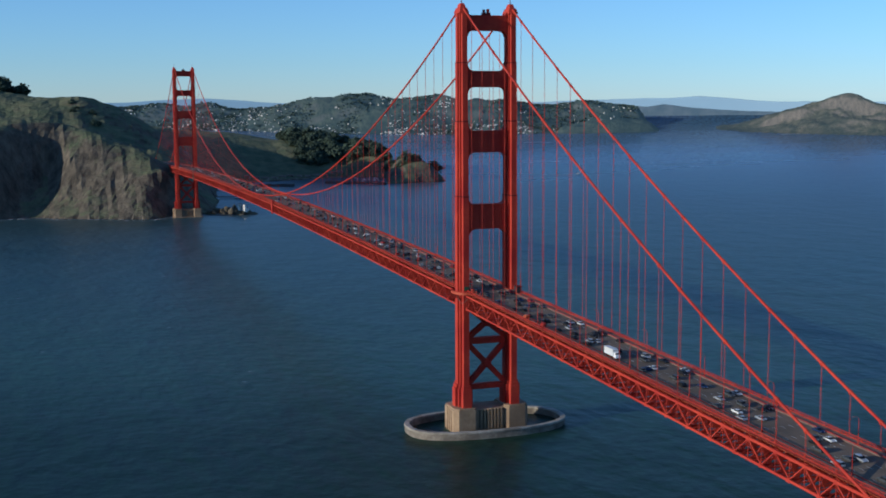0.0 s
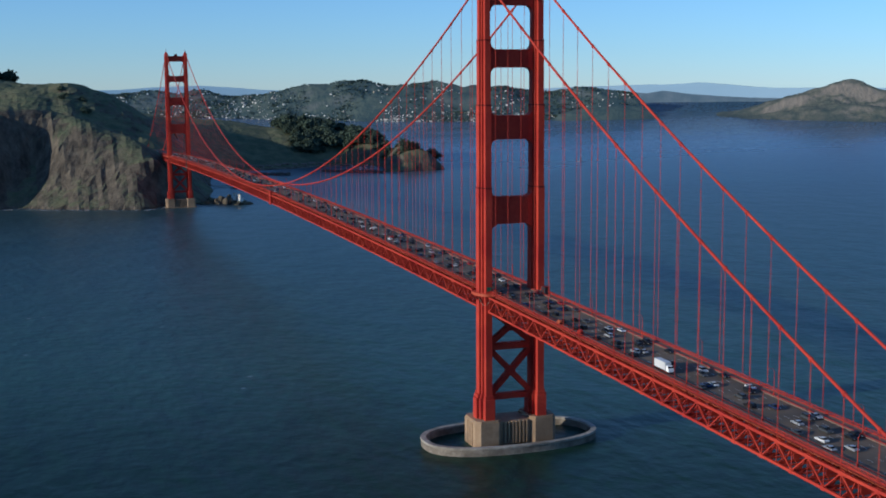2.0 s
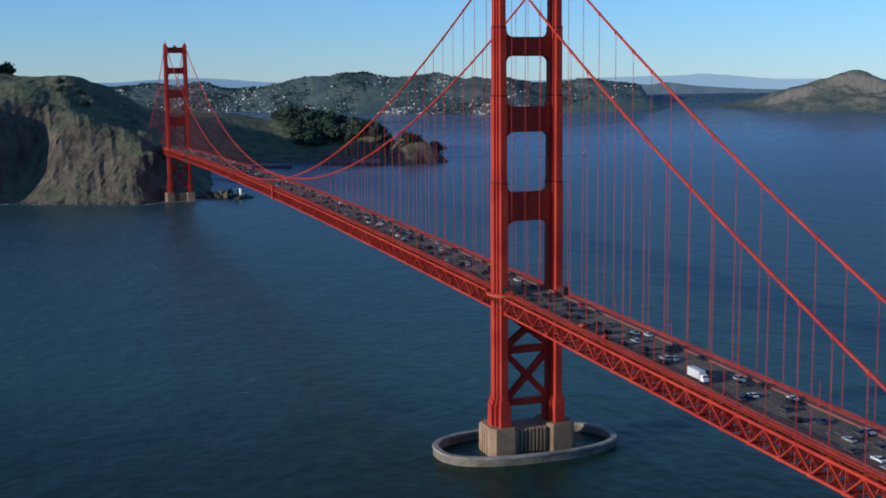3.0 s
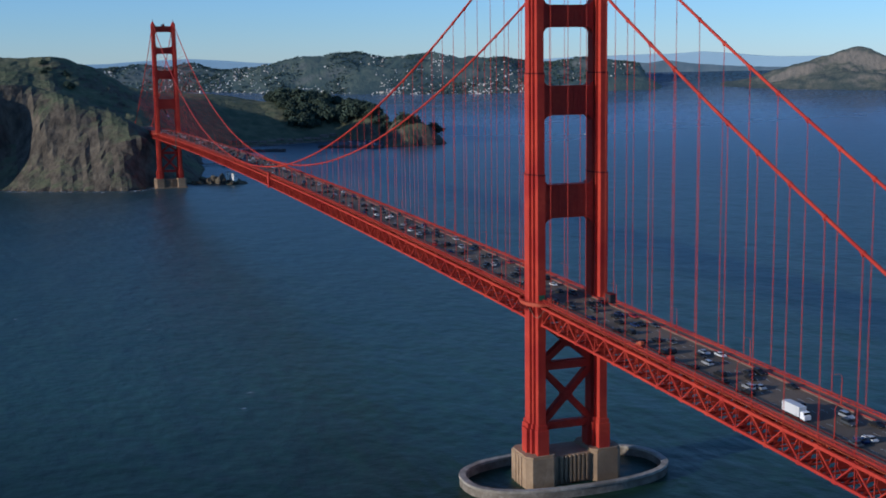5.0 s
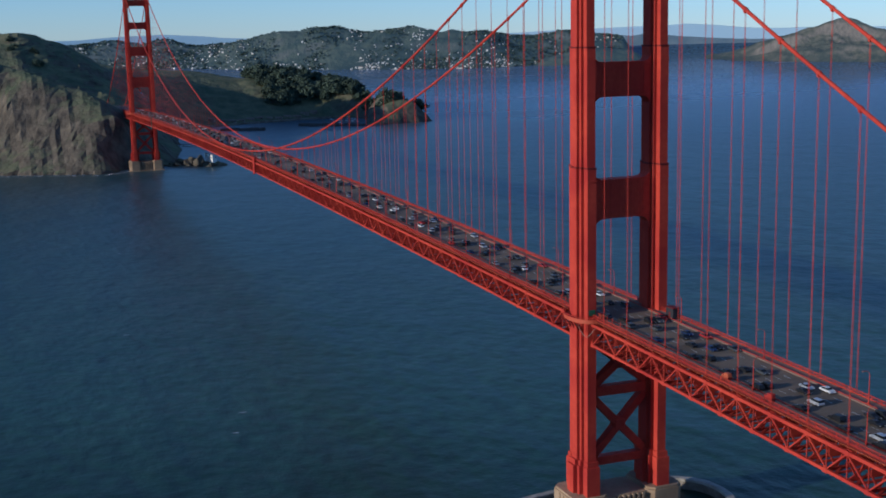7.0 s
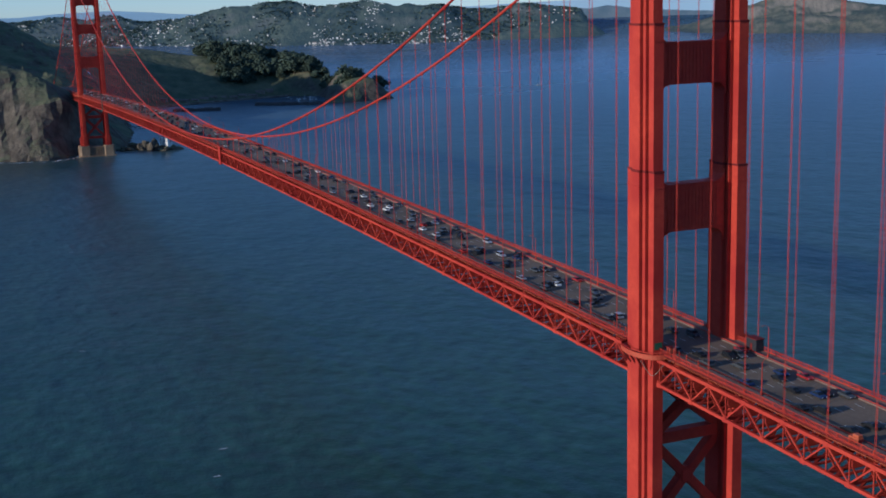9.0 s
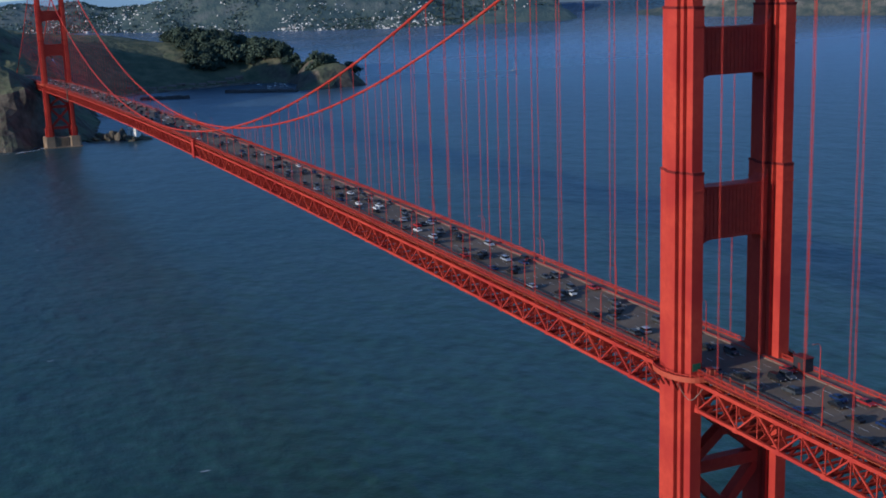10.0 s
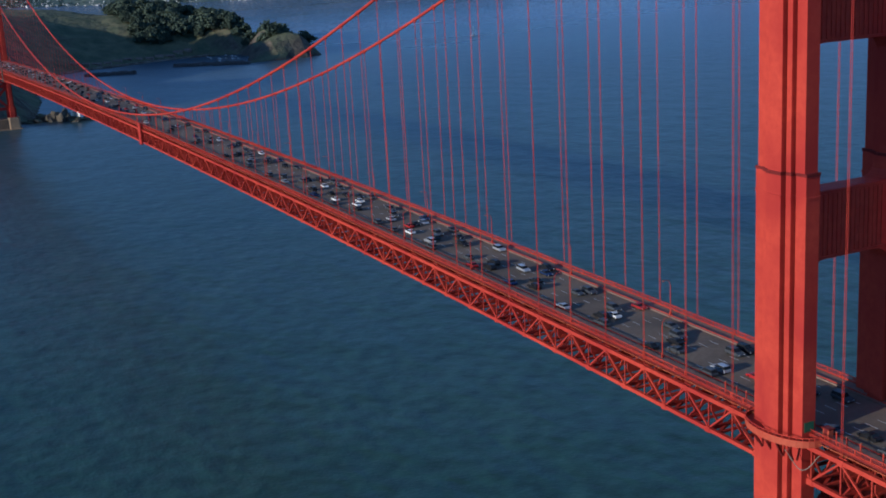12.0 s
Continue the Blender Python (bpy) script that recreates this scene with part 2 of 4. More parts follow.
        bp = n.new("ShaderNodeBump")
        bp.inputs["Distance"].default_value = dist
        l.new(calm.outputs["Result"], bp.inputs["Strength"])
        l.new(t.outputs["Fac"], bp.inputs["Height"])
        l.new(normal, bp.inputs["Normal"])
        normal = bp.outputs["Normal"]
    l.new(normal, b.inputs["Normal"])
    return m


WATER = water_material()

# ---- building helpers ----
def thing(name, label, category, group="", kind="", at=(0, 0, 0)):
    ob = new(name)
    ob.empty_display_size = 0.5
    ob.location = at
    return tagged(ob, label, category, group, kind)


def mesh_of(name, bm, material, smooth=False):
    bmesh.ops.recalc_face_normals(bm, faces=bm.faces)
    me = bpy.data.meshes.new(name)
    bm.to_mesh(me)
    bm.free()
    for mm in material if isinstance(material, (list, tuple)) else [material]:
        me.materials.append(mm)
    if smooth:
        for p in me.polygons:
            p.use_smooth = True
    return me


def part(name, bm, material, parent=None, label="", smooth=False, kind=""):
    """Links a bmesh, or a mesh that alike pieces share, as one object under a thing or a part."""
    me = bm if isinstance(bm, bpy.types.Mesh) else mesh_of(name, bm, material, smooth)
    ob = new(name, me)
    ob.parent = parent
    return tagged(ob, label, kind=kind)


def box(bm, x0, x1, y0, y1, z0, z1, bevel=0.0):
    m = Matrix.LocRotScale(((x0 + x1) / 2, (y0 + y1) / 2, (z0 + z1) / 2), None, (abs(x1 - x0), abs(y1 - y0), abs(z1 - z0)))
    made = bmesh.ops.create_cube(bm, size=1, matrix=m)["verts"]
    if bevel:
        edges = list({e for v in made for e in v.link_edges})
        bmesh.ops.bevel(bm, geom=edges, offset=bevel, segments=1, affect="EDGES", profile=0.5)
    return bm


def beam(bm, a, b, w, h, flange=0.0):
    """A straight member from a to b, w across and h deep; with a flange it is an I-section."""
    a, b = Vector(a), Vector(b)
    d = b - a
    m = Matrix.Translation((a + b) / 2) @ d.to_track_quat("Z", "Y").to_matrix().to_4x4()
    sizes = [((w, h), 0)] if not flange else [((w * 0.3, h - 2 * flange), 0), ((w, flange), (h - flange) / 2), ((w, flange), -(h - flange) / 2)]
    for (sw, sh), off in sizes:
        bmesh.ops.create_cube(bm, size=1, matrix=m @ Matrix.Translation((0, off, 0)) @ Matrix.Diagonal((sw, sh, d.length, 1)))
    return bm


def rod(bm, a, b, r0, r1=None, seg=8):
    a, b = Vector(a), Vector(b)
    d = b - a
    m = Matrix.Translation((a + b) / 2) @ d.to_track_quat("Z", "Y").to_matrix().to_4x4()
    bmesh.ops.create_cone(bm, cap_ends=True, segments=seg, radius1=r0, radius2=r0 if r1 is None else r1, depth=d.length, matrix=m)
    return bm


def prism(bm, outline, z0, z1, scale_top=1.0, swap=False):
    """An outline drawn up from z0 to z1; with swap it is an x-z outline drawn along y."""
    put = (lambda p, z: (p[0], z, p[1])) if swap else (lambda p, z: (p[0], p[1], z))
    lo = [bm.verts.new(put(p, z0)) for p in outline]
    hi = [bm.verts.new(put((p[0] * scale_top, p[1] * scale_top), z1)) for p in outline]
    bm.faces.new(lo)
    bm.faces.new(hi)
    n = len(outline)
    for i in range(n):
        bm.faces.new((lo[i], lo[(i + 1) % n], hi[(i + 1) % n], hi[i]))
    return bm


def sweep(bm, section, ys, height):
    """A closed x-z section carried along y, lifted by height(y)."""
    rings = [[bm.verts.new((x, y, z + height(y))) for x, z in section] for y in ys]
    n = len(section)
    for r, s in zip(rings, rings[1:]):
        for i in range(n):
            bm.faces.new((r[i], r[(i + 1) % n], s[(i + 1) % n], s[i]))
    bm.faces.new(rings[0])
    bm.faces.new(rings[-1])
    return bm


def rect(x0, x1, z0, z1):
    return [(x0, z0), (x1, z0), (x1, z1), (x0, z1)]


def tube(bm, points, r, seg=10):
    rings = []
    for i, p in enumerate(points):
        d = (points[min(i + 1, len(points) - 1)] - points[max(i - 1, 0)]).normalized()
        u = d.cross(Vector((1, 0, 0))).normalized()
        w = d.cross(u)
        rings.append([bm.verts.new(p + r * (math.cos(a) * u + math.sin(a) * w)) for a in [2 * math.pi * k / seg for k in range(seg)]])
    for a, b in zip(rings, rings[1:]):
        for i in range(seg):
            bm.faces.new((a[i], a[(i + 1) % seg], b[(i + 1) % seg], b[i]))
    bm.faces.new(rings[0])
    bm.faces.new(rings[-1])
    return bm


def fractal(x, y, scale, octaves=5, seed=0.0):
    return noise.fractal(Vector((x / scale, y / scale, seed)), 0.9, 2.1, octaves)


# The bay goes on for some 20 km, past what the camera can draw: beyond NEAR metres the distance is drawn in towards LIMIT,
# about the middle of the flight, with heights drawn in alike.
HUB, NEAR, LIMIT = Vector((-213.0, -445.0, 174.5)), 2700.0, 4650.0


def drawn_in(dist):
    return dist if dist < NEAR else NEAR + (LIMIT - NEAR) * (1 - math.exp(-(dist - NEAR) / (LIMIT - NEAR)))


def far(azimuth, dist, z):
    """A place by its azimuth from the hub (degrees, clockwise from +y), true distance and height."""
    r = drawn_in(dist)
    a = radians(azimuth)
    return Vector((HUB.x + r * math.sin(a), HUB.y + r * math.cos(a), HUB.z + (z - HUB.z) * r / dist))


def far_xyz(x, y, z):
    dx, dy = x - HUB.x, y - HUB.y
    return far(math.degrees(math.atan2(dx, dy)), math.hypot(dx, dy), z)

# ---- water and land ----
def build_water():
    """One sheet to the horizon."""
    rings = [0.5, 60, 150, 300, 500, 800, 1200, 1700, 2300, 2700, 3200, 3900, 4800, 6000, 8000, 11000, 16000, 26000]
    seg = 160
    rows = [[tuple(far(360 * k / seg, d, 0.0)) for k in range(seg)] for d in rings]
    verts = [v for r in rows for v in r]
    faces = [(i * seg + k, (i + 1) * seg + k, (i + 1) * seg + (k + 1) % seg, i * seg + (k + 1) % seg) for i in range(len(rings) - 1) for k in range(seg)]
    faces.append(tuple(range(seg)))
    me = bpy.data.meshes.new("water")
    me.from_pydata(verts, [], faces)
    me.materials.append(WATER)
    me.update()
    bm = bmesh.new()
    bm.from_mesh(me)
    bmesh.ops.recalc_face_normals(bm, faces=bm.faces)
    if sum(f.normal.z for f in bm.faces) < 0:
        bmesh.ops.reverse_faces(bm, faces=bm.faces)
    bm.to_mesh(me)
    bm.free()
    for p in me.polygons:
        p.use_smooth = True
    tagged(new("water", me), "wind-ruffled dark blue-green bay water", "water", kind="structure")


# the shore of the headland and of the wooded point beyond it, clockwise
COAST = [(-2600, 1900), (-900, 1620), (-520, 1450), (-420, 1385), (-345, 1334), (-305, 1322), (-280, 1340), (-240, 1350), (-205, 1338), (-183, 1314), (-140, 1296), (-100, 1276), (-62, 1262), (-38, 1270), (-26, 1296), (24, 1302), (40, 1330), (60, 1400), (85, 1520), (95, 1600),
         (110, 1720), (130, 1850), (190, 1980), (250, 2025), (321, 2055), (398, 2085), (486, 2108), (530, 2060), (540, 1990), (500, 1900), (480, 1852), (578, 1864), (628, 1888), (646, 1950), (660, 2100), (640, 2300), (600, 2600), (560, 3000), (300, 3300), (-2600, 3800)]
# heights: the grassy spur, the gully and cliff beside it, the hills behind, the wooded point
SPUR = [(-331, 1440, 127), (-283, 1450, 130), (-254, 1424, 118), (-270, 1396, 99), (-276, 1368, 72), (-290, 1345, 28), (-330, 1400, 88), (-345, 1368, 45), (-420, 1450, 80), (-420, 1560, 120), (-560, 1640, 110), (-700, 1750, 120)]
CLIFF = [(-233, 1462, 137), (-202, 1472, 141), (-173, 1470, 140), (-218, 1384, 24), (-196, 1430, 66), (-206, 1452, 110), (-228, 1428, 82), (-240, 1388, 28), (-190, 1396, 44), (-163, 1450, 129), (-131, 1430, 121), (-92, 1402, 102), (-63, 1372, 92), (-41, 1342, 74), (-24, 1328, 62),
         (-168, 1404, 80), (-148, 1368, 50), (-120, 1366, 66), (-100, 1336, 44), (-74, 1322, 50), (-58, 1298, 34), (-44, 1318, 46), (-32, 1312, 24), (-4, 1340, 40), (12, 1390, 56)]
HILLS = [(-358, 1950, 205), (-303, 1950, 202), (-255, 2000, 196), (-235, 1900, 185), (-172, 1900, 187), (-97, 1850, 178), (-79, 1850, 166), (-47, 1850, 152), (-15, 1850, 134), (17, 1850, 116), (-348, 1640, 112), (-236, 1610, 106), (-180, 1590, 98), (-134, 1575, 86), (-95, 1550, 74), (-20, 1490, 52), (30, 1600, 44),
         # rise at (-480, 1970), out of view, added to shade the left hill
         (-170, 1780, 158), (-115, 1760, 140), (-165, 1700, 122), (-40, 1700, 84), (-480, 1970, 230), (-600, 1820, 190), (-900, 2100, 250), (-1500, 2500, 160), (-300, 2300, 170), (-250, 2800, 120), (-60, 2250, 120)]
POINT = [(71, 2100, 100), (122, 2200, 100), (257, 2480, 95), (340, 2500, 80), (376, 2420, 78), (420, 2380, 82), (482, 2330, 76), (524, 2240, 70), (540, 2150, 50), (565, 2020, 46), (600, 1940, 36), (590, 1905, 33), (545, 1905, 32), (505, 1960, 30), (210, 2150, 44), (320, 2190, 38), (410, 2200, 42), (480, 2180, 36), (100, 1850, 46), (60, 1700, 54), (560, 2300, 46), (300, 2900, 50), (480, 2700, 40)]


def shore_distance(px, py):
    """Distance to the shore in metres, above zero inside the land."""
    best, inside = np.full(px.shape, 1e9), np.zeros(px.shape, bool)
    for (x0, y0), (x1, y1) in zip(COAST, COAST[1:] + COAST[:1]):
        dx, dy = x1 - x0, y1 - y0
        u = np.clip(((px - x0) * dx + (py - y0) * dy) / (dx * dx + dy * dy), 0, 1)
        best = np.minimum(best, np.hypot(px - x0 - u * dx, py - y0 - u * dy))
        cross = (y0 > py) != (y1 > py)
        with np.errstate(divide="ignore", invalid="ignore"):
            inside ^= cross & (px < (x1 - x0) * (py - y0) / (y1 - y0 + 1e-12) + x0)
    return np.where(inside, best, -best)


def shore_points():
    pts = []
    for (x0, y0), (x1, y1) in zip(COAST[2:], COAST[3:-1]):
        n = max(1, int(math.hypot(x1 - x0, y1 - y0) / 55))
        pts += [(x0 + (x1 - x0) * k / n, y0 + (y1 - y0) * k / n, 0.0) for k in range(n)]
    return pts


CONTROL = np.array(SPUR + CLIFF + HILLS + POINT + shore_points(), float)


def bend(d):
    return np.sqrt(d * d + 14.0 ** 2)


def solve_land():
    """Weights of a smooth surface through all the control heights."""
    n = len(CONTROL)
    x, y, z = CONTROL.T
    a = np.zeros((n + 3, n + 3))
    a[:n, :n] = bend(np.hypot(x[:, None] - x, y[:, None] - y))
    a[:n, n], a[:n, n + 1], a[:n, n + 2] = 1, x / 1000, y / 1000
    a[n:, :n] = a[:n, n:].T
    return np.linalg.solve(a, np.concatenate([z, np.zeros(3)]))


LAND = solve_land()


def land_height(px, py):
    px, py = np.asarray(px, float), np.asarray(py, float)
    n = len(CONTROL)
    h = LAND[n] + LAND[n + 1] * px / 1000 + LAND[n + 2] * py / 1000
    for w, (x, y, z) in zip(LAND, CONTROL):
        h = h + w * bend(np.hypot(px - x, py - y))
    d = shore_distance(px, py)
    return np.where(d > 0, np.maximum(h, 1.0), -6.0 + np.maximum(d, -40) * 0.2), d


def land_sheet(name, x0, x1, y0, y1, step, material, label, rough):
    xs, ys = np.arange(x0, x1 + step / 2, step), np.arange(y0, y1 + step / 2, step)
    gx, gy = np.meshgrid(xs, ys)
    h, d = land_height(gx, gy)
    verts = []
    for j in range(len(ys)):
        for i in range(len(xs)):
            x, y, z = gx[j, i], gy[j, i], h[j, i]
            if d[j, i] > -30:
                k = min(1.0, max(0.0, (d[j, i] + 12) / 40))
                gully = noise.ridged_multi_fractal(Vector((x / 70, y / 70, 3.1)), 0.9, 2.2, 4, 1.0, 2.0) - 1.1
                z += k * rough * (2.6 * fractal(x, y, 42, 5) + 3.0 * gully)
                x += k * rough * 2.0 * fractal(x, z * 2 + y, 26, 4, 7.7)
                rib = noise.ridged_multi_fractal(Vector((x / 46, z / 260, 8.3)), 0.8, 2.2, 4, 1.0, 2.0) - 1.1
                y -= k * rough * (9.0 * rib + 2.6 * fractal(x, z * 2 + y, 30, 4, 1.7))
                z += k * rough * 9.0 * fractal(x, y, 210, 3, 4.4)
            v = far_xyz(x, y, z)
            verts.append((v.x, v.y, v.z))
    n = len(xs)
    faces = [(j * n + i, j * n + i + 1, (j + 1) * n + i + 1, (j + 1) * n + i) for j in range(len(ys) - 1) for i in range(n - 1)
             if max(d[j, i], d[j, i + 1], d[j + 1, i], d[j + 1, i + 1]) > -35]
    me = bpy.data.meshes.new(name)
    me.from_pydata(verts, [], faces)
    me.materials.append(material)
    me.update()
    bm = bmesh.new()
    bm.from_mesh(me)
    bmesh.ops.delete(bm, geom=[v for v in bm.verts if not v.link_faces], context="VERTS")
    bm.to_mesh(me)
    bm.free()
    return tagged(new(name, me), label, "hill", kind="structure")


def far_hills(name, crest, shore, depth, material, label, rough=1.0, fall=0.75, step=0.12, rows=22):
    """A stretch of hills by its crest: (azimuth, height) pairs, from its shore to depth metres behind it."""
    az = np.arange(crest[0][0], crest[-1][0] + step / 2, step)
    top = np.interp(az, [c[0] for c in crest], [c[1] for c in crest])
    ends = np.clip(np.minimum(az - az[0], az[-1] - az) / 0.5, 0, 1)
    grid = []
    for a, t, e in zip(az, top, ends):
        line = []
        for k in range(rows):
            u = k / (rows - 1)
            s = min(1.0, u / fall)
            up = (1 - math.cos(math.pi * s ** 0.8)) / 2 if u < fall else 1 - 0.9 * ((u - fall) / (1 - fall)) ** 1.5
            dist = shore(a) + u * depth
            x, y = dist * math.sin(radians(a)), dist * math.cos(radians(a))
            bumpy = 0.5 * fractal(x, y, 620, 6, 2.0) * min(1, 4 * u) * (1 - 0.75 * math.exp(-((u - fall) / 0.15) ** 2))
            z = -4 + (t + 4) * (e ** 0.5) * max(0.0, up * (1 + rough * bumpy)) + 5 * rough * fractal(x, y, 110, 3, 5.0) * min(1, 5 * u) * e
            line.append(far(a, dist, z))
        grid.append(line)
    verts = [tuple(v) for line in grid for v in line]
    faces = [(i * rows + k, (i + 1) * rows + k, (i + 1) * rows + k + 1, i * rows + k + 1) for i in range(len(az) - 1) for k in range(rows - 1)]
    me = bpy.data.meshes.new(name)
    me.from_pydata(verts, [], faces)
    me.materials.append(material)
    me.update()
    for p in me.polygons:
        p.use_smooth = True
    tagged(new(name, me), label, "hills", kind="structure")
    return grid


build_water()
land_sheet("headland", -760, 90, 1250, 3100, 7.0, HEADLAND, "steep rocky sea cliff with grassy green tops", 1.0)
land_sheet("wooded_point", 90, 800, 1290, 3300, 11.0, HEADLAND, "low green headland sheltering a small harbour", 0.55)
TOWN_CREST = [(2.0, 130), (4.96, 144), (6.12, 121), (7.29, 108), (8.37, 137), (8.96, 119), (9.68, 111), (10.89, 130), (12.59, 137), (13.57, 158), (14.31, 176), (14.8, 188), (15.66, 199), (16.27, 188), (17.0, 165), (18.23, 163), (20.69, 162), (22.66, 164), (24.13, 135), (25.34, 130), (27.04, 130), (28.0, 120), (28.72, 104), (29.3, 60)]
TOWN_SHORE = [(4.9, 7445), (9.16, 6763), (12.06, 6322), (16.97, 5924), (21.91, 5776), (24.37, 6019), (29.69, 6600)]


def town_shore(a):
    return float(np.interp(a, [p[0] for p in TOWN_SHORE], [p[1] for p in TOWN_SHORE]))


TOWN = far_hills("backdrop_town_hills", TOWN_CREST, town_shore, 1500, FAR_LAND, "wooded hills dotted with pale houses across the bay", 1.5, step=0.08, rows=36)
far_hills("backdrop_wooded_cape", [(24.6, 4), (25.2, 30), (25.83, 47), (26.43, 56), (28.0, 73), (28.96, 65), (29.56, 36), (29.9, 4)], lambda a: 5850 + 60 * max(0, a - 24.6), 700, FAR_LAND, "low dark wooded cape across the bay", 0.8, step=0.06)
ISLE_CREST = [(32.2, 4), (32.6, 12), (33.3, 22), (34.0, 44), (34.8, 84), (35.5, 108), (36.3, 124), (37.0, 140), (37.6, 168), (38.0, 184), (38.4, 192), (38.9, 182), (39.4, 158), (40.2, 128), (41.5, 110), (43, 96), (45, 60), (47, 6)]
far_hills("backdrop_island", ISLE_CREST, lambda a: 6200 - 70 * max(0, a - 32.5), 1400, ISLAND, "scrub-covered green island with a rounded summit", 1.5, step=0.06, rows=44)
far_hills("backdrop_far_shore", [(22, 70), (25.67, 84), (27.99, 87), (28.71, 96), (29.19, 90), (29.9, 114), (30.61, 96), (31.55, 73), (32.72, 54), (33.87, 41), (36, 30)], lambda a: 11500, 1500, FAR_SHORE, "low shore beyond the strait, tinted for haze", 0.6)
far_hills("backdrop_ridge", [(-30, 164), (2.67, 155), (4.51, 160), (6.14, 184), (8.03, 207), (9.7, 176), (10.9, 146), (12.6, 133), (17.0, 122), (22.65, 127), (26.79, 163), (29.18, 180), (30.37, 182), (31.54, 203), (32.71, 180), (33.86, 151), (35.08, 130), (38.0, 123), (60, 130)], lambda a: 12800, 3000, RIDGE, "mountain ridge on the horizon, tinted pale blue for haze", 0.3, step=0.3, rows=12)

# ---- bridge ----
SPAN, SIDE, PANEL, CABLE_X = 1280.2, 343.0, 7.62, 13.7
ENDS = (-SIDE - 45 * PANEL, SPAN + SIDE)


def road(y):
    """Height of the road surface."""
    if y < 0:
        return 76.2 + 0.0215 * y
    if y > SPAN:
        return 76.2 - 0.0215 * (y - SPAN)
    return 76.2 + 6.2 * (1 - ((y - SPAN / 2) / (SPAN / 2)) ** 2)


def cable(y):
    """Height of a main cable."""
    if 0 <= y <= SPAN:
        return 84.2 + 142.3 * ((y - SPAN / 2) / (SPAN / 2)) ** 2
    u = min(1.0, (-y if y < 0 else y - SPAN) / SIDE)
    return 226.5 - 162.5 * u - 4 * 8.6 * u * (1 - u)


def leg_outline(hx, hy):
    """The stepped plan of a tower leg."""
    q = [(hx, 0.29 * hy), (0.5 * hx, 0.29 * hy), (0.5 * hx, 0.35 * hy), (0.74 * hx, 0.35 * hy), (0.74 * hx, 0.55 * hy), (0.28 * hx, 0.55 * hy), (0.28 * hx, 0.61 * hy), (0.49 * hx, 0.61 * hy), (0.49 * hx, hy)]
    right = q + [(-x, y) for x, y in reversed(q)]
    return right + [(-x, -y) for x, y in right]


LEVELS = [(22.5, 127.0, 3.35, 6.7), (127.0, 166.5, 3.15, 6.2), (166.5, 197.0, 2.95, 5.7), (197.0, 222.5, 2.75, 5.2)]


def build_leg(parent, x):
    leg = part("leg", prism(bmesh.new(), leg_outline(LEVELS[0][2], LEVELS[0][3]), 22.5, LEVELS[0][1]), ORANGE, parent)
    leg.location.x = x
    part("leg_base", prism(bmesh.new(), leg_outline(5.0, 8.0), 13.4, 23.6), ORANGE, leg)
    part("leg_base", prism(bmesh.new(), leg_outline(4.2, 7.4), 23.6, 25.5), ORANGE, leg)
    for z0, z1, hx, hy in LEVELS[1:]:
        part("leg_section", prism(bmesh.new(), leg_outline(hx, hy), z0 + 0.02, z1), ORANGE, leg)
    for z0, z1, hx, hy in LEVELS[:3]:
        part("ledge", prism(bmesh.new(), leg_outline(hx + 0.14, hy + 0.16), z1 - 0.35, z1 + 0.25), DARK_STEEL, leg, "dark maintenance ledge")
        part("shoulder", prism(bmesh.new(), leg_outline(hx + 0.16, hy + 0.16), z1 - 4.6, z1 - 4.1), ORANGE, leg)
    return leg


def fillet(cx, cz, r, a0, a1, n=6):
    return [(cx + r * math.cos(radians(a0 + (a1 - a0) * k / n)), cz + r * math.sin(radians(a0 + (a1 - a0) * k / n))) for k in range(n + 1)]


def build_strut(parent, z0, z1, low, high, half, thick):
    """A portal strut with curved haunches into both legs, and upright flutes on its faces."""
    lo = fillet(-half + low, z0 - low, low, 180, 90) + fillet(half - low, z0 - low, low, 90, 0)
    hi = fillet(half - high, z1 + high, high, 0, -90) + fillet(-half + high, z1 + high, high, -90, -180)
    strut = part("portal_strut", prism(bmesh.new(), lo + hi, -thick, thick, swap=True), ORANGE, parent)
    flute = mesh_of("flute", box(bmesh.new(), -0.22, 0.22, -0.2, 0.2, z0 + 0.7, z1 - 0.7), ORANGE)
    for k in range(-7, 8):
        for s in (-1, 1):
            part("flute", flute, None, strut).location = (k * 1.15, s * (thick - 0.06), 0)
    for s in (-1, 1):
        part("strut_flange", box(bmesh.new(), -half + 0.4, half - 0.4, s * (thick - 0.05), s * (thick + 0.25), z1 - 0.6, z1 - 0.1), ORANGE, strut)
        part("strut_flange", box(bmesh.new(), -half + 0.4, half - 0.4, s * (thick - 0.05), s * (thick + 0.25), z0 + 0.1, z0 + 0.6), ORANGE, strut)
    return strut


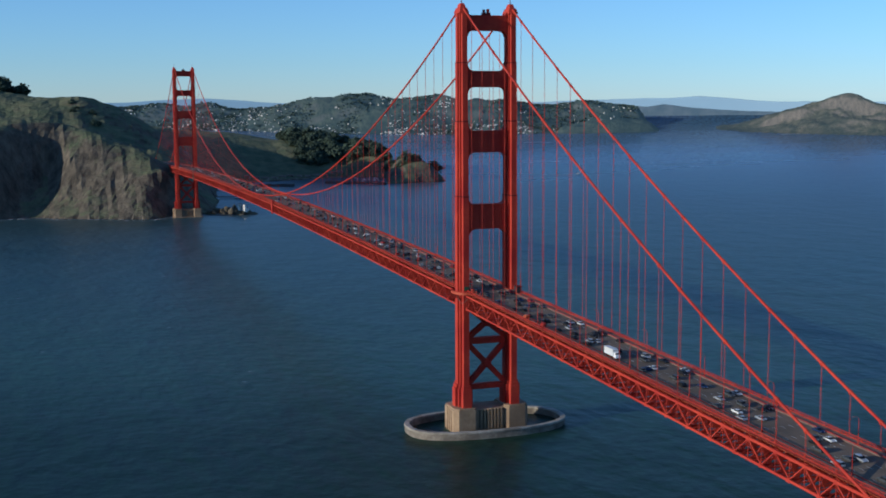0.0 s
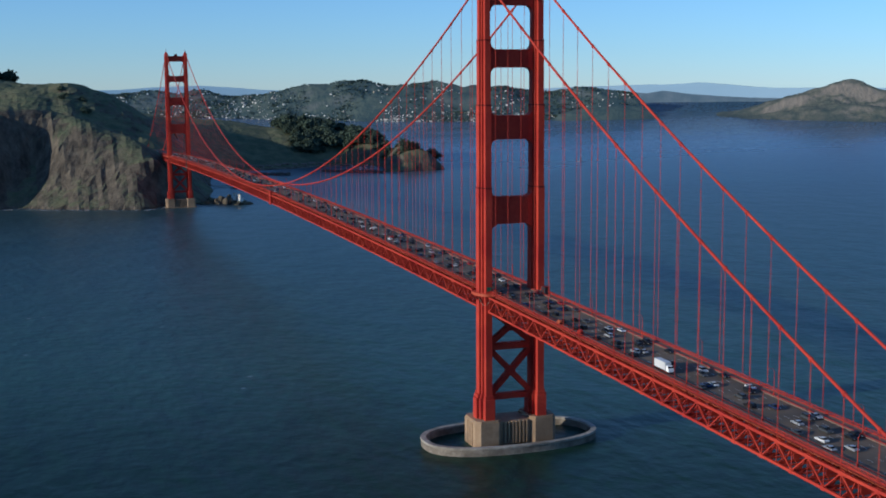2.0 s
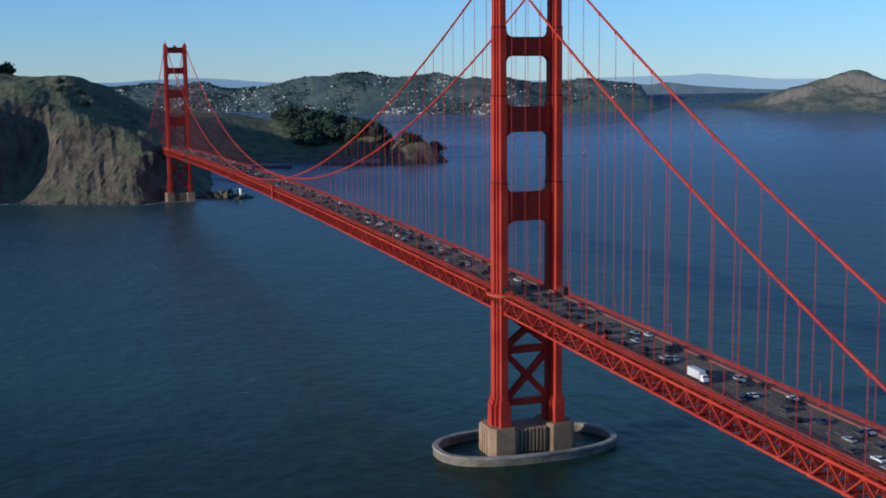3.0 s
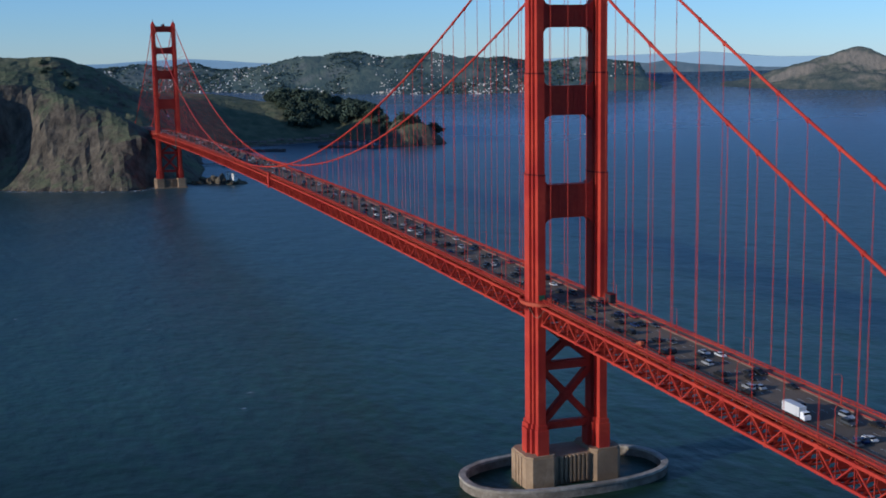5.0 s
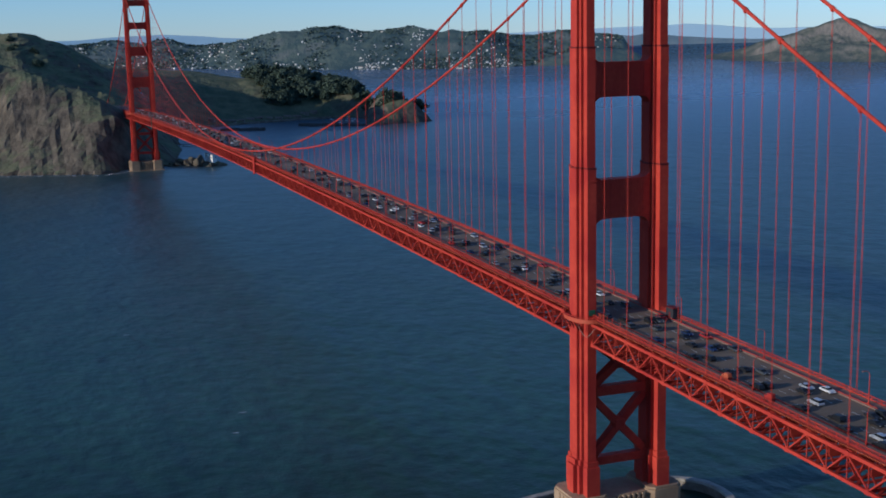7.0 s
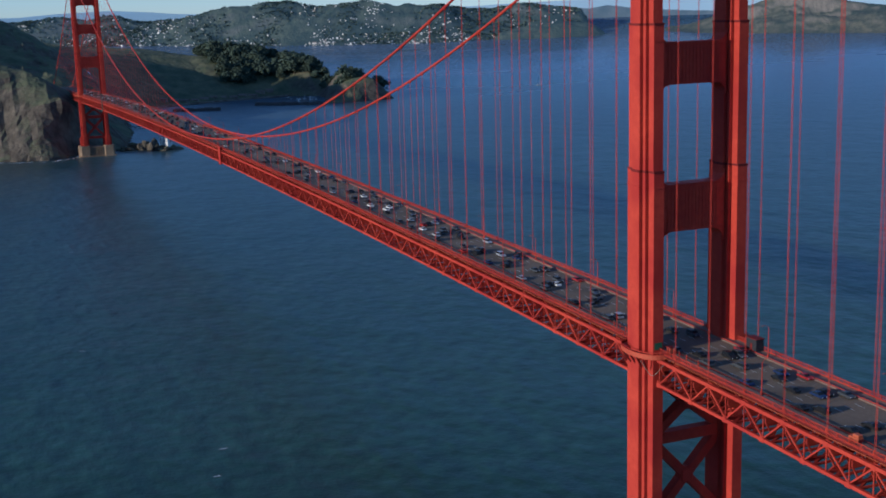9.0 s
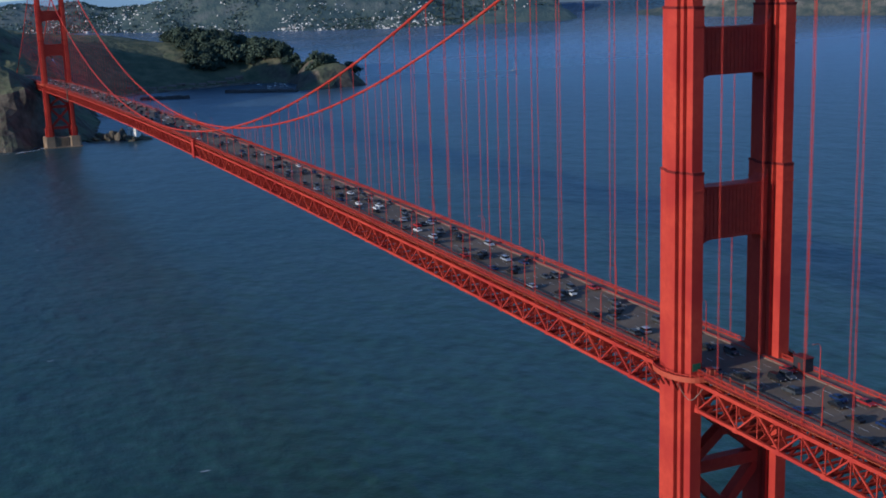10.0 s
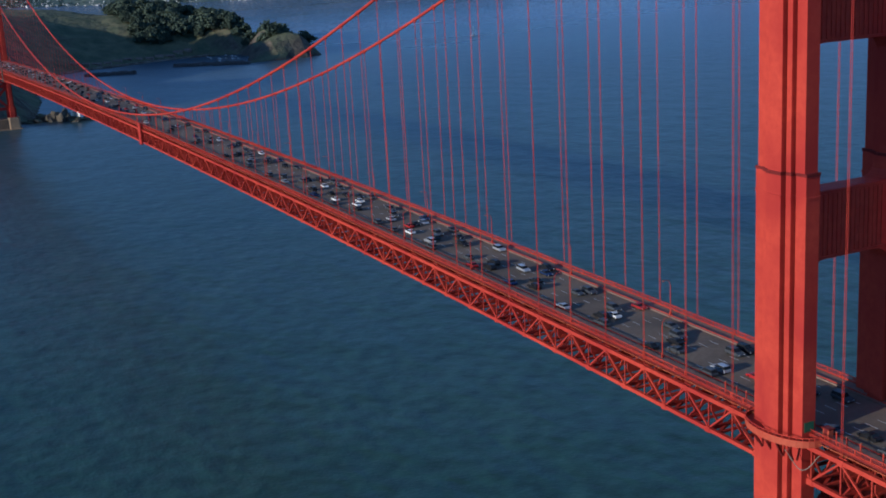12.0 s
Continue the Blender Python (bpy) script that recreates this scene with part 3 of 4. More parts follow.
def build_tower():
    t = thing("bridge_tower", "tall orange steel bridge tower with stepped twin legs", "bridge tower", "suspension bridge towers", at=(0, 0, 0))
    for x in (-CABLE_X, CABLE_X):
        build_leg(t, x)
        saddle = part("saddle_housing", prism(bmesh.new(), [(-2.6, -4.9), (2.6, -4.9), (2.6, 4.9), (-2.6, 4.9)], 222.5, 225.2, 0.72), ORANGE, t)
        saddle.location.x = x
        bm = bmesh.new()
        prism(bm, [(-1.5, -3.0), (1.5, -3.0), (1.5, 3.0), (-1.5, 3.0)], 225.2, 227.6, 0.6)
        cap = part("saddle_cap", bm, ORANGE, saddle)
        bm = rod(bmesh.new(), (0, 0, 227.4), (0, 0, 230.6), 0.32, 0.18)
        bmesh.ops.create_icosphere(bm, subdivisions=1, radius=0.5, matrix=Matrix.Translation((0, 0, 230.8)))
        part("beacon_mast", bm, DARK_STEEL, saddle, "dark mast with a beacon")
    for z0, z1, low, high, thick in ((213.6, 221.6, 3.0, 2.0, 2.0), (184.2, 192.8, 3.0, 3.0, 2.2), (150.0, 161.5, 3.4, 3.0, 2.4), (109.2, 122.5, 4.2, 3.2, 2.6)):
        build_strut(t, z0, z1, low, high, 10.75, thick)
    bm = box(bmesh.new(), -2.2, 2.2, -1.2, 1.2, 221.6, 223.0)
    rod(bm, (-1.2, 0, 223), (-1.2, 0, 224.6), 0.8)
    rod(bm, (1.1, 0, 223), (1.1, 0, 224.9), 0.9)
    part("aircraft_beacon", bm, DARK_STEEL, t, "dark twin aircraft beacon")
    # below the road: two crosses and three struts
    for z0, z1 in ((21.8, 24.8), (46.8, 50.2)):
        part("cross_strut", box(bmesh.new(), -10.6, 10.6, -1.6, 1.6, z0, z1, 0.15), ORANGE, t)
    for z0, z1 in ((24.8, 46.8), (50.2, 66.8)):
        for s in (-1, 1):
            part("diagonal_brace", beam(bmesh.new(), (-s * 10.6, 0, z0), (s * 10.6, 0, z1), 3.0, 2.6), ORANGE, t)
        part("gusset", box(bmesh.new(), -2.6, 2.6, -1.75, 1.75, (z0 + z1) / 2 - 2.6, (z0 + z1) / 2 + 2.6, 0.9), ORANGE, t)
    # curved walkways round the legs at road level
    for s in (-1, 1):
        out = [(s * 13.2, -9.6)] + [(s * (13.6 + 5.6 * math.sin(radians(a))), -9.4 * math.cos(radians(a))) for a in range(10, 171, 10)] + [(s * 13.2, 9.6)]
        walkway = part("walkway", prism(bmesh.new(), out, 74.9, 75.7), ORANGE_WORN, t, "weathered orange walkway bending round the leg")
        for a, b in zip(out, out[1:]):
            part("parapet_panel", beam(bmesh.new(), (*a, 75.75), (*b, 75.75), 0.14, 1.1), ORANGE_WORN, walkway)
        bm = bmesh.new()
        for a, b in zip(out, out[1:]):
            beam(bm, (*a, 76.9), (*b, 76.9), 0.16, 0.16)
            beam(bm, (*a, 76.3), (*b, 76.3), 0.08, 0.08)
            box(bm, a[0] - 0.07, a[0] + 0.07, a[1] - 0.07, a[1] + 0.07, 75.7, 76.9)
        part("walkway_rail", bm, ORANGE, walkway)
        for yb in (-7, -3.5, 0, 3.5, 7):
            part("bracket", beam(bmesh.new(), (s * 16.6, yb * 0.8, 71.6), (s * 18.6, yb * 0.95, 74.9), 0.35, 0.5), DARK_STEEL, walkway)
    return t


tower = build_tower()
tower_far = copy_thing(tower, pose(0, SPAN, 0))
tower_far["label"] = "orange steel bridge tower standing at the foot of the cliff"


def pier_outline(hx, hy, cut):
    return [(-hx, -hy + cut), (-hx + cut, -hy), (hx - cut, -hy), (hx, -hy + cut), (hx, hy - cut), (hx - cut, hy), (-hx + cut, hy), (-hx, hy - cut)]


def build_pier(y, fender):
    p = thing("bridge_pier", "tan concrete pier with upright slots under the tower", "bridge pier", "bridge piers", at=(0, y, 0))
    bm = bmesh.new()
    for s in (-1, 1):
        prism(bm, [(s * 14.4 + a, b) for a, b in pier_outline(6.9, 9.6, 2.2)], -6, 12.6)
        prism(bm, [(s * 14.4 + a, b) for a, b in pier_outline(6.5, 9.2, 2.2)], 12.6, 13.4)
    box(bm, -8, 8, -7.6, 7.6, -6, 12.2)
    body = part("pier_body", bm, CONCRETE, p)
    for k in range(7):
        for s in (-1, 1):
            x = (k - 3) * 1.9
            part("buttress_rib", box(bmesh.new(), x - 0.5, x + 0.5, s * 7.5, s * 8.7, 1.0, 12.0, 0.08), CONCRETE, body)
    # thin dark sheets between the ribs put the slots' shade into colour
    for s in (-1, 1):
        part("slot_recess", box(bmesh.new(), -6.9, 6.9, s * 7.58, s * 7.64, 2.0, 11.2), SLOT_SHADE, body)
        for k in range(-1, 2):
            part("buttress_rib", box(bmesh.new(), s * 21.2, s * 21.75, k * 3.0 - 0.7, k * 3.0 + 0.7, 0.0, 12.2, 0.08), CONCRETE, body)
    if not fender:
        part("footing", box(bmesh.new(), -22.5, 22.5, -11, 11, -6, 1.0, 0.4), CONCRETE, p)
    return p


build_pier(0, True)
build_pier(SPAN, False)


def build_fender():
    """The oval breakwater wall round the southern pier."""
    def ring(a, b):
        out = []
        for k in range(96):
            t = 2 * math.pi * k / 96
            c, s = math.cos(t), math.sin(t)
            out.append((a * math.copysign(abs(c) ** 0.8, c), 1.0 + b * math.copysign(abs(s) ** 0.8, s)))
        return out
    def band(rings, zs):
        bm = bmesh.new()
        loops = [[bm.verts.new((x, y, z + (0.12 * fractal(x, y, 4, 3) if z > 0 else 0))) for x, y in r] for r, z_all in zip(rings, zs) for z in z_all]
        for a, b in zip(loops, loops[1:] + loops[:1]):
            for i in range(96):
                bm.faces.new((a[i], a[(i + 1) % 96], b[(i + 1) % 96], b[i]))
        return bm

    f = thing("pier_fender", "oval weathered concrete breakwater wall standing round the pier", "breakwater")
    part("wall", band([ring(45.0, 23.9), ring(42.7, 21.7)], [(-6, 3.3), (3.3, -6)]), FENDER, f)
    part("coping", band([ring(45.3, 24.2), ring(45.15, 24.05), ring(42.6, 21.6), ring(42.4, 21.4)], [(3.25, 3.9), (4.25,), (4.25,), (3.9, 3.25)]), COPING, f, "pale worn concrete coping")


build_fender()


def build_deck():
    d = thing("bridge_deck", "six-lane asphalt bridge roadway with orange railings", "bridge deck")
    ys = list(np.arange(ENDS[0], ENDS[1] + 1, 15.24))
    part("road_slab", sweep(bmesh.new(), rect(-9.5, 9.5, -0.9, 0.0), ys, road), ASPHALT, d, "worn grey asphalt roadway")
    for s in (-1, 1):
        part("sidewalk", sweep(bmesh.new(), rect(s * 9.55, s * 13.2, -0.3, 0.28), ys, road), WALKWAY, d, "pale concrete sidewalk")
        part("kerb_rail", sweep(bmesh.new(), rect(s * 9.52, s * 9.66, 0.58, 0.78), ys, road), ORANGE, d)
        # fascia painted dark to hold the shade under the sidewalk edge
        fascia = part("fascia_girder", sweep(bmesh.new(), rect(s * 13.22, s * 13.4, -0.22, 0.30), ys, road), DARK_STEEL, d)
        part("fascia_flange", sweep(bmesh.new(), rect(s * 13.2, s * 13.52, 0.305, 0.40), ys, road), ORANGE, fascia)
        part("utility_pipe", sweep(bmesh.new(), rect(s * 13.5, s * 13.70, -0.48, -0.34), ys, road), PIPE_ORANGE, fascia, "yellowed orange utility pipe")
        rail = part("railing", sweep(bmesh.new(), rect(s * 13.2, s * 13.36, 1.46, 1.6), ys, road), ORANGE, d)
        post, rest = mesh_of("railing_post", box(bmesh.new(), -0.1, 0.1, -0.1, 0.1, 0.28, 1.5), ORANGE), bmesh.new()
        for y in np.arange(ENDS[0] + 1, ENDS[1], 3.81):
            if -300 < y < 830:
                part("railing_post", post, None, rail).location = (s * 13.28, y, road(y))
            else:
                box(rest, s * 13.18, s * 13.38, y - 0.1, y + 0.1, road(y) + 0.28, road(y) + 1.5)
        part("far_railing", rest, ORANGE, rail, kind="stuff")
        part("railing_grille", sweep(bmesh.new(), rect(s * 13.25, s * 13.31, 0.44, 0.60), ys, road), ORANGE, rail)
        verts, faces = [], []
        for y in np.arange(-340.0, 700.0, 0.34):
            k, z = len(verts), float(road(y))
            verts += [(s * 13.24, y, z + 0.5), (s * 13.24, y + 0.07, z + 0.5), (s * 13.32, y + 0.07, z + 0.5), (s * 13.32, y, z + 0.5), (s * 13.24, y, z + 1.48), (s * 13.24, y + 0.07, z + 1.48), (s * 13.32, y + 0.07, z + 1.48), (s * 13.32, y, z + 1.48)]
            faces += [(k, k + 1, k + 5, k + 4), (k + 1, k + 2, k + 6, k + 5), (k + 2, k + 3, k + 7, k + 6), (k + 3, k, k + 4, k + 7)]
        me = bpy.data.meshes.new("railing_picket")
        me.from_pydata(verts, [], faces)
        me.materials.append(ORANGE)
        part("railing_picket", me, None, rail, "closely set orange railing pickets", kind="stuff")
    for x in (-6.35, -3.2, 0.0, 3.2, 6.35):
        bm = bmesh.new()
        for y in np.arange(ENDS[0] + 4, ENDS[1] - 4, 11.0):
            v = [bm.verts.new(p) for p in ((x - 0.08, y, road(y) + 0.006), (x + 0.08, y, road(y) + 0.006), (x + 0.08, y + 3.2, road(y + 3.2) + 0.006), (x - 0.08, y + 3.2, road(y + 3.2) + 0.006))]
            bm.faces.new(v)
        part("lane_marking", bm, LANE_PAINT, d, "dashed pale lane line", kind="stuff")
    bm = box(bmesh.new(), -9.3, 9.3, -0.2, 0.2, -5.0, -0.92)
    for s in (-1, 1):
        box(bm, s * 9.2, s * 13.2, -0.18, 0.18, -5.0, -3.4)
    for s in (-1, 1):
        beam(bm, (s * 13.2, 0, -8.7), (s * 5.5, 0, -4.9), 0.4, 0.4)
    beam(bm, (-13.2, 0, -8.8), (13.2, 0, -8.8), 0.6, 0.8)
    for k in range(-6, 6):
        a, b = (-8.7, -4.9) if k % 2 else (-4.9, -8.7)
        beam(bm, (k * 2.15, 0, a), ((k + 1) * 2.15, 0, b), 0.35, 0.4)
    floor_beam = mesh_of("floor_beam", bm, ORANGE)
    for y in np.arange(ENDS[0], ENDS[1], PANEL):
        part("floor_beam", floor_beam, None, d).location = (0, y, road(y))
    for x in (-6.5, -2.2, 2.2, 6.5):
        part("stringer", sweep(bmesh.new(), rect(x - 0.2, x + 0.2, -1.7, -0.92), ys, road), ORANGE, d)
    return d


build_deck()

TOP, BOTTOM = -1.9, -8.9  # chords, below the road


def build_truss(s, detailed):
    """A stiffening truss: two chords, a zigzag of diagonals and uprights."""
    x = s * CABLE_X
    t = thing("stiffening_truss", "orange riveted steel truss along the edge of the deck", "bridge truss", "stiffening trusses", at=(x, 0, 0))
    ys = list(np.arange(ENDS[0], ENDS[1] + 1, PANEL))
    part("top_chord", sweep(bmesh.new(), rect(-0.42, 0.42, TOP - 0.46, TOP + 0.46), ys, road), ORANGE, t)
    part("bottom_chord", sweep(bmesh.new(), rect(-0.42, 0.42, BOTTOM - 0.42, BOTTOM + 0.42), ys, road), ORANGE, t)
    up = beam(bmesh.new(), (0, 0, BOTTOM + 0.4), (0, 0, TOP - 0.4), 0.24, 0.24)
    rise = beam(bmesh.new(), (0, -PANEL / 2, BOTTOM + 0.3), (0, PANEL / 2, TOP - 0.3), 0.38, 0.38)
    drop = beam(bmesh.new(), (0, -PANEL / 2, TOP - 0.3), (0, PANEL / 2, BOTTOM + 0.3), 0.38, 0.38)
    pieces = [mesh_of("upright", up, ORANGE), mesh_of("diagonal", rise, ORANGE), mesh_of("diagonal", drop, ORANGE)]
    plate = bmesh.new()
    for side in (-1, 1):
        prism(plate, [(-0.95, -0.62), (0.95, -0.62), (0.6, 0.75), (-0.6, 0.75)], side * 0.44, side * 0.49, swap=True)
    bmesh.ops.rotate(plate, verts=plate.verts, matrix=Matrix.Rotation(radians(90), 3, "Z"))
    plates = [mesh_of("gusset_plate", plate.copy(), ORANGE)]
    bmesh.ops.scale(plate, verts=plate.verts, vec=(1, 1, -1))
    bmesh.ops.reverse_faces(plate, faces=plate.faces)
    plates.append(mesh_of("gusset_plate", plate, ORANGE))
    rest = bmesh.new()
    first = -90 * PANEL
    for k in range(int((ENDS[1] - first) / PANEL) - 1):
        y = first + k * PANEL
        for me, yy in ((pieces[0], y), (pieces[1 if k % 2 else 2], y + PANEL / 2)):
            if me is pieces[0] and detailed and -345 < y < 800:
                low = k % 2
                ob = part("gusset_plate", plates[1 - low], None, t)
                ob.location = (0, y, road(y) + (BOTTOM if 1 - low == 0 else TOP))
            if detailed and -345 < y < 800:
                ob = part(me.name.split(".")[0], me, None, t)
                ob.location = (0, yy, road(yy))
            else:
                old = len(rest.verts)
                rest.from_mesh(me)
                rest.verts.ensure_lookup_table()
                bmesh.ops.translate(rest, verts=rest.verts[old:], vec=(0, yy, road(yy)))
    part("far_webbing", rest, ORANGE, t, kind="stuff")
    return t


def build_viaduct_pier(y):
    p = thing("viaduct_pier", "plain tan concrete pier carrying the approach deck", "bridge pier", "approach piers", at=(0, y, 0))
    top = road(y) - 9.5
    for s in (-1, 1):
        part("column", prism(bmesh.new(), [(s * 11 + a, b) for a, b in pier_outline(3.0, 4.0, 0.8)], -6, top), CONCRETE, p)
    part("cap_beam", box(bmesh.new(), -14.4, 14.4, -3.2, 3.2, top - 4, top - 0.02, 0.2), CONCRETE, p)


for y in (-430, -515, -600, -678):
    build_viaduct_pier(y)
build_truss(-1, True)
build_truss(1, False)

# bracing between the two bottom chords
bm = bmesh.new()
for k, y in enumerate(np.arange(ENDS[0] + 5, ENDS[1] - 16, PANEL)):
    z0, z1 = road(y) + BOTTOM, road(y + PANEL) + BOTTOM
    beam(bm, (-13.3, y, z0), (13.3, y, z0), 0.6, 0.5)
    beam(bm, (-13.3, y, z0), (0, y + PANEL, z1), 0.6, 0.5)
    beam(bm, (13.3, y, z0), (0, y + PANEL, z1), 0.6, 0.5)
tagged(part("wind_bracing", bm, ORANGE), "orange steel cross bracing beneath the deck", "bracing", kind="stuff")


def build_cable(s):
    x = s * CABLE_X
    c = thing("main_cable", "thick orange suspension cable with paired hanger ropes", "suspension cable", "main cables", at=(x, 0, 0))
    pts = [Vector((0, y, cable(y))) for y in list(np.arange(-SIDE, 0, 7.62)) + list(np.linspace(0, SPAN, 169)) + list(np.arange(SPAN + 7.62, SPAN + SIDE + 1, 7.62))]
    part("cable", tube(bmesh.new(), pts, 0.5, 10), ORANGE, c, smooth=True)
    bm = bmesh.new()
    for dy in (-0.2, 0.2):
        rod(bm, (0, dy, 0), (0, dy, 1), 0.055, seg=6)
    rope = mesh_of("suspender", bm, ORANGE)
    bm = rod(bmesh.new(), (0, -0.55, 0), (0, 0.55, 0), 0.66, seg=10)
    box(bm, -0.25, 0.25, -0.4, 0.4, -0.95, -0.5)
    band = mesh_of("cable_band", bm, ORANGE)
    for k in range(-22, 107):
        y = 7.62 + k * 15.24 - 7.62
        if abs(y) < 9 or abs(y - SPAN) < 9 or y < -SIDE + 12 or y > SPAN + SIDE - 12:
            continue
        low, high = road(y) - 1.2, cable(y)
        if high - low < 1.2:
            continue
        ob = part("suspender", rope, None, c)
        ob.location, ob.scale = (0, y, low), (1, 1, high - low)
        ob = part("cable_band", band, None, c)
        ob.location = (0, y, high)
        ob.rotation_euler.x = math.atan2(cable(y + 1) - cable(y - 1), 2)
    return c


build_cable(-1)
build_cable(1)

# ---- things on and about the bridge ----
def build_car(paint, kind):
    """A car, nose towards +y."""
    length, width, waist, roof = {"saloon": (4.7, 1.85, 0.92, 1.45), "estate": (4.9, 1.95, 1.05, 1.75), "van": (5.6, 2.05, 1.15, 2.15)}[kind]
    c = thing("car", "%s %s driving in its lane on the bridge" % (paint[0], kind), "car", "traffic on the bridge")
    body_mat = paint[1]
    h = length / 2
    bm = bmesh.new()
    side = [(-h, 0.35), (h, 0.35), (h, 0.62), (h - 0.12, 0.78), (h - 1.15, waist), (-h + 0.15, waist + 0.02), (-h, 0.8)]
    prism(bm, [(y, z) for y, z in side], -width / 2, width / 2)
    bmesh.ops.transform(bm, verts=bm.verts, matrix=Matrix(((0, 0, 1, 0), (1, 0, 0, 0), (0, 1, 0, 0), (0, 0, 0, 1))))
    bmesh.ops.bevel(bm, geom=list(bm.edges), offset=0.06, segments=1, affect="EDGES", profile=0.5)
    body = part("body", bm, body_mat, c)
    back, front = {"saloon": (-h + 0.75, h - 1.25), "estate": (-h + 0.1, h - 1.3), "van": (-h + 0.06, h - 1.0)}[kind]
    slope = {"saloon": 0.6, "estate": 0.3, "van": 0.15}[kind]
    for name, z0, z1, mat, dx, s0, s1 in (("glasshouse", waist - 0.02, roof - 0.06, GLASS, 0.06, 0.0, 1.0), ("roof", roof - 0.07, roof, body_mat, 0.17, 0.92, 1.1)):
        bm = bmesh.new()
        lo = [(-width / 2 + dx, back + slope * s0), (width / 2 - dx, back + slope * s0), (width / 2 - dx, front - 0.75 * s0), (-width / 2 + dx, front - 0.75 * s0)]
        hi = [(-width / 2 + dx + 0.13, back + slope * s1), (width / 2 - dx - 0.13, back + slope * s1), (width / 2 - dx - 0.13, front - 0.75 * s1), (-width / 2 + dx + 0.13, front - 0.75 * s1)]
        a, b = [bm.verts.new((*p, z0)) for p in lo], [bm.verts.new((*p, z1)) for p in hi]
        bm.faces.new(a), bm.faces.new(b)
        for i in range(4):
            bm.faces.new((a[i], a[(i + 1) % 4], b[(i + 1) % 4], b[i]))
        part(name, bm, mat, body)
    wheel = mesh_of("wheel", rod(bmesh.new(), (-0.12, 0, 0), (0.12, 0, 0), 0.34, seg=10), TYRE)
    for x in (-1, 1):
        for y in (-h + 0.9, h - 0.85):
            ob = part("wheel", wheel, None, c)
            ob.location = (x * (width / 2 - 0.12), y, 0.34)
    for x in (-1, 1):
        part("headlamp", box(bmesh.new(), x * (width / 2 - 0.4), x * (width / 2 - 0.1), h - 0.06, h + 0.02, 0.58, 0.74), LANE_PAINT, body)
    return c


def car_paint(name, c, rough=0.4, metal=0.0):
    return surface(name, c, tuple(v * 1.1 for v in c), 2.0, rough, metal, spec=0.15)


PAINTS = [("white", car_paint("white_car_paint", (0.58, 0.58, 0.56))), ("silver", car_paint("silver_car_paint", (0.42, 0.43, 0.44), 0.3, 0.4)), ("black", car_paint("black_car_paint", (0.015, 0.015, 0.017))),
          ("dark grey", car_paint("grey_car_paint", (0.06, 0.065, 0.07))), ("dark blue", car_paint("blue_car_paint", (0.015, 0.03, 0.085))), ("red", car_paint("red_car_paint", (0.30, 0.02, 0.02)))]
TYPES = [build_car(PAINTS[i], k) for i, k in ((0, "saloon"), (1, "saloon"), (2, "saloon"), (3, "estate"), (4, "saloon"), (2, "estate"), (5, "saloon"), (1, "estate"), (0, "van"), (3, "saloon"))]


def tilt(y):
    return math.degrees(math.atan2(road(y + 1) - road(y - 1), 2))


def place_traffic():
    rng = random.Random(11)
    used, far_cars, n = set(), bmesh.new(), 0
    lanes = [(-7.9, 1), (-4.75, 1), (-1.6, 1), (1.6, -1), (4.75, -1), (7.9, -1)]
    for x, way in lanes:
        y = -415 + rng.random() * 20
        while y < SPAN + 60:
            gap = rng.choice((15, 18, 24, 30, 44)) * (0.85 + 0.4 * rng.random())
            y += gap * (1.25 if y > 250 else 1.0)
            if abs(x + 7.9) < 1 and -182 < y < -150:
                continue
            k = rng.choices(range(10), (3, 1.5, 8, 6, 3, 5, 1, 1, 0.6, 6))[0]
            m = pose(x + rng.uniform(-0.3, 0.3), y, road(y) + 0.005, tilt(y) if way > 0 else -tilt(y), 0, 0 if way > 0 else 180)
            if y < 760 and n < 290:
                n += 1
                if k in used:
                    copy_thing(TYPES[k], m)
                else:
                    used.add(k)
                    TYPES[k].matrix_basis = m
            else:
                old = len(far_cars.verts)
                box(far_cars, -0.92, 0.92, -2.3, 2.3, 0.25, 0.92, 0.08)
                box(far_cars, -0.75, 0.75, -1.5, 0.9, 0.92, 1.42, 0.12)
                far_cars.verts.ensure_lookup_table()
                bmesh.ops.transform(far_cars, verts=far_cars.verts[old:], matrix=m)
    mixed = car_paint("mixed_far_car_paint", (0.12, 0.12, 0.125), 0.65)
    nt = mixed.node_tree
    ramp = nt.nodes.new("ShaderNodeValToRGB")
    ramp.color_ramp.interpolation = "CONSTANT"
    for pos, v in ((0.0, 0.02), (0.5, 0.05), (0.84, 0.2), (0.93, 0.5)):
        e = ramp.color_ramp.elements.new(pos)
        e.color = (v, v, v * 1.03, 1)
    geo = nt.nodes.new("ShaderNodeNewGeometry")
    nt.links.new(geo.outputs["Random Per Island"], ramp.inputs["Fac"])
    nt.links.new(ramp.outputs["Color"], nt.nodes["Principled BSDF"].inputs["Base Color"])
    tagged(part("distant_traffic", far_cars, mixed), "queue of distant cars in mixed colours on the bridge", "traffic", kind="stuff")
    for k, t in enumerate(TYPES):
        if k not in used:
            t.matrix_basis = pose(4.75, -400 - 12 * k, road(-400 - 12 * k) + 0.005, tilt(-400 - 12 * k))


place_traffic()


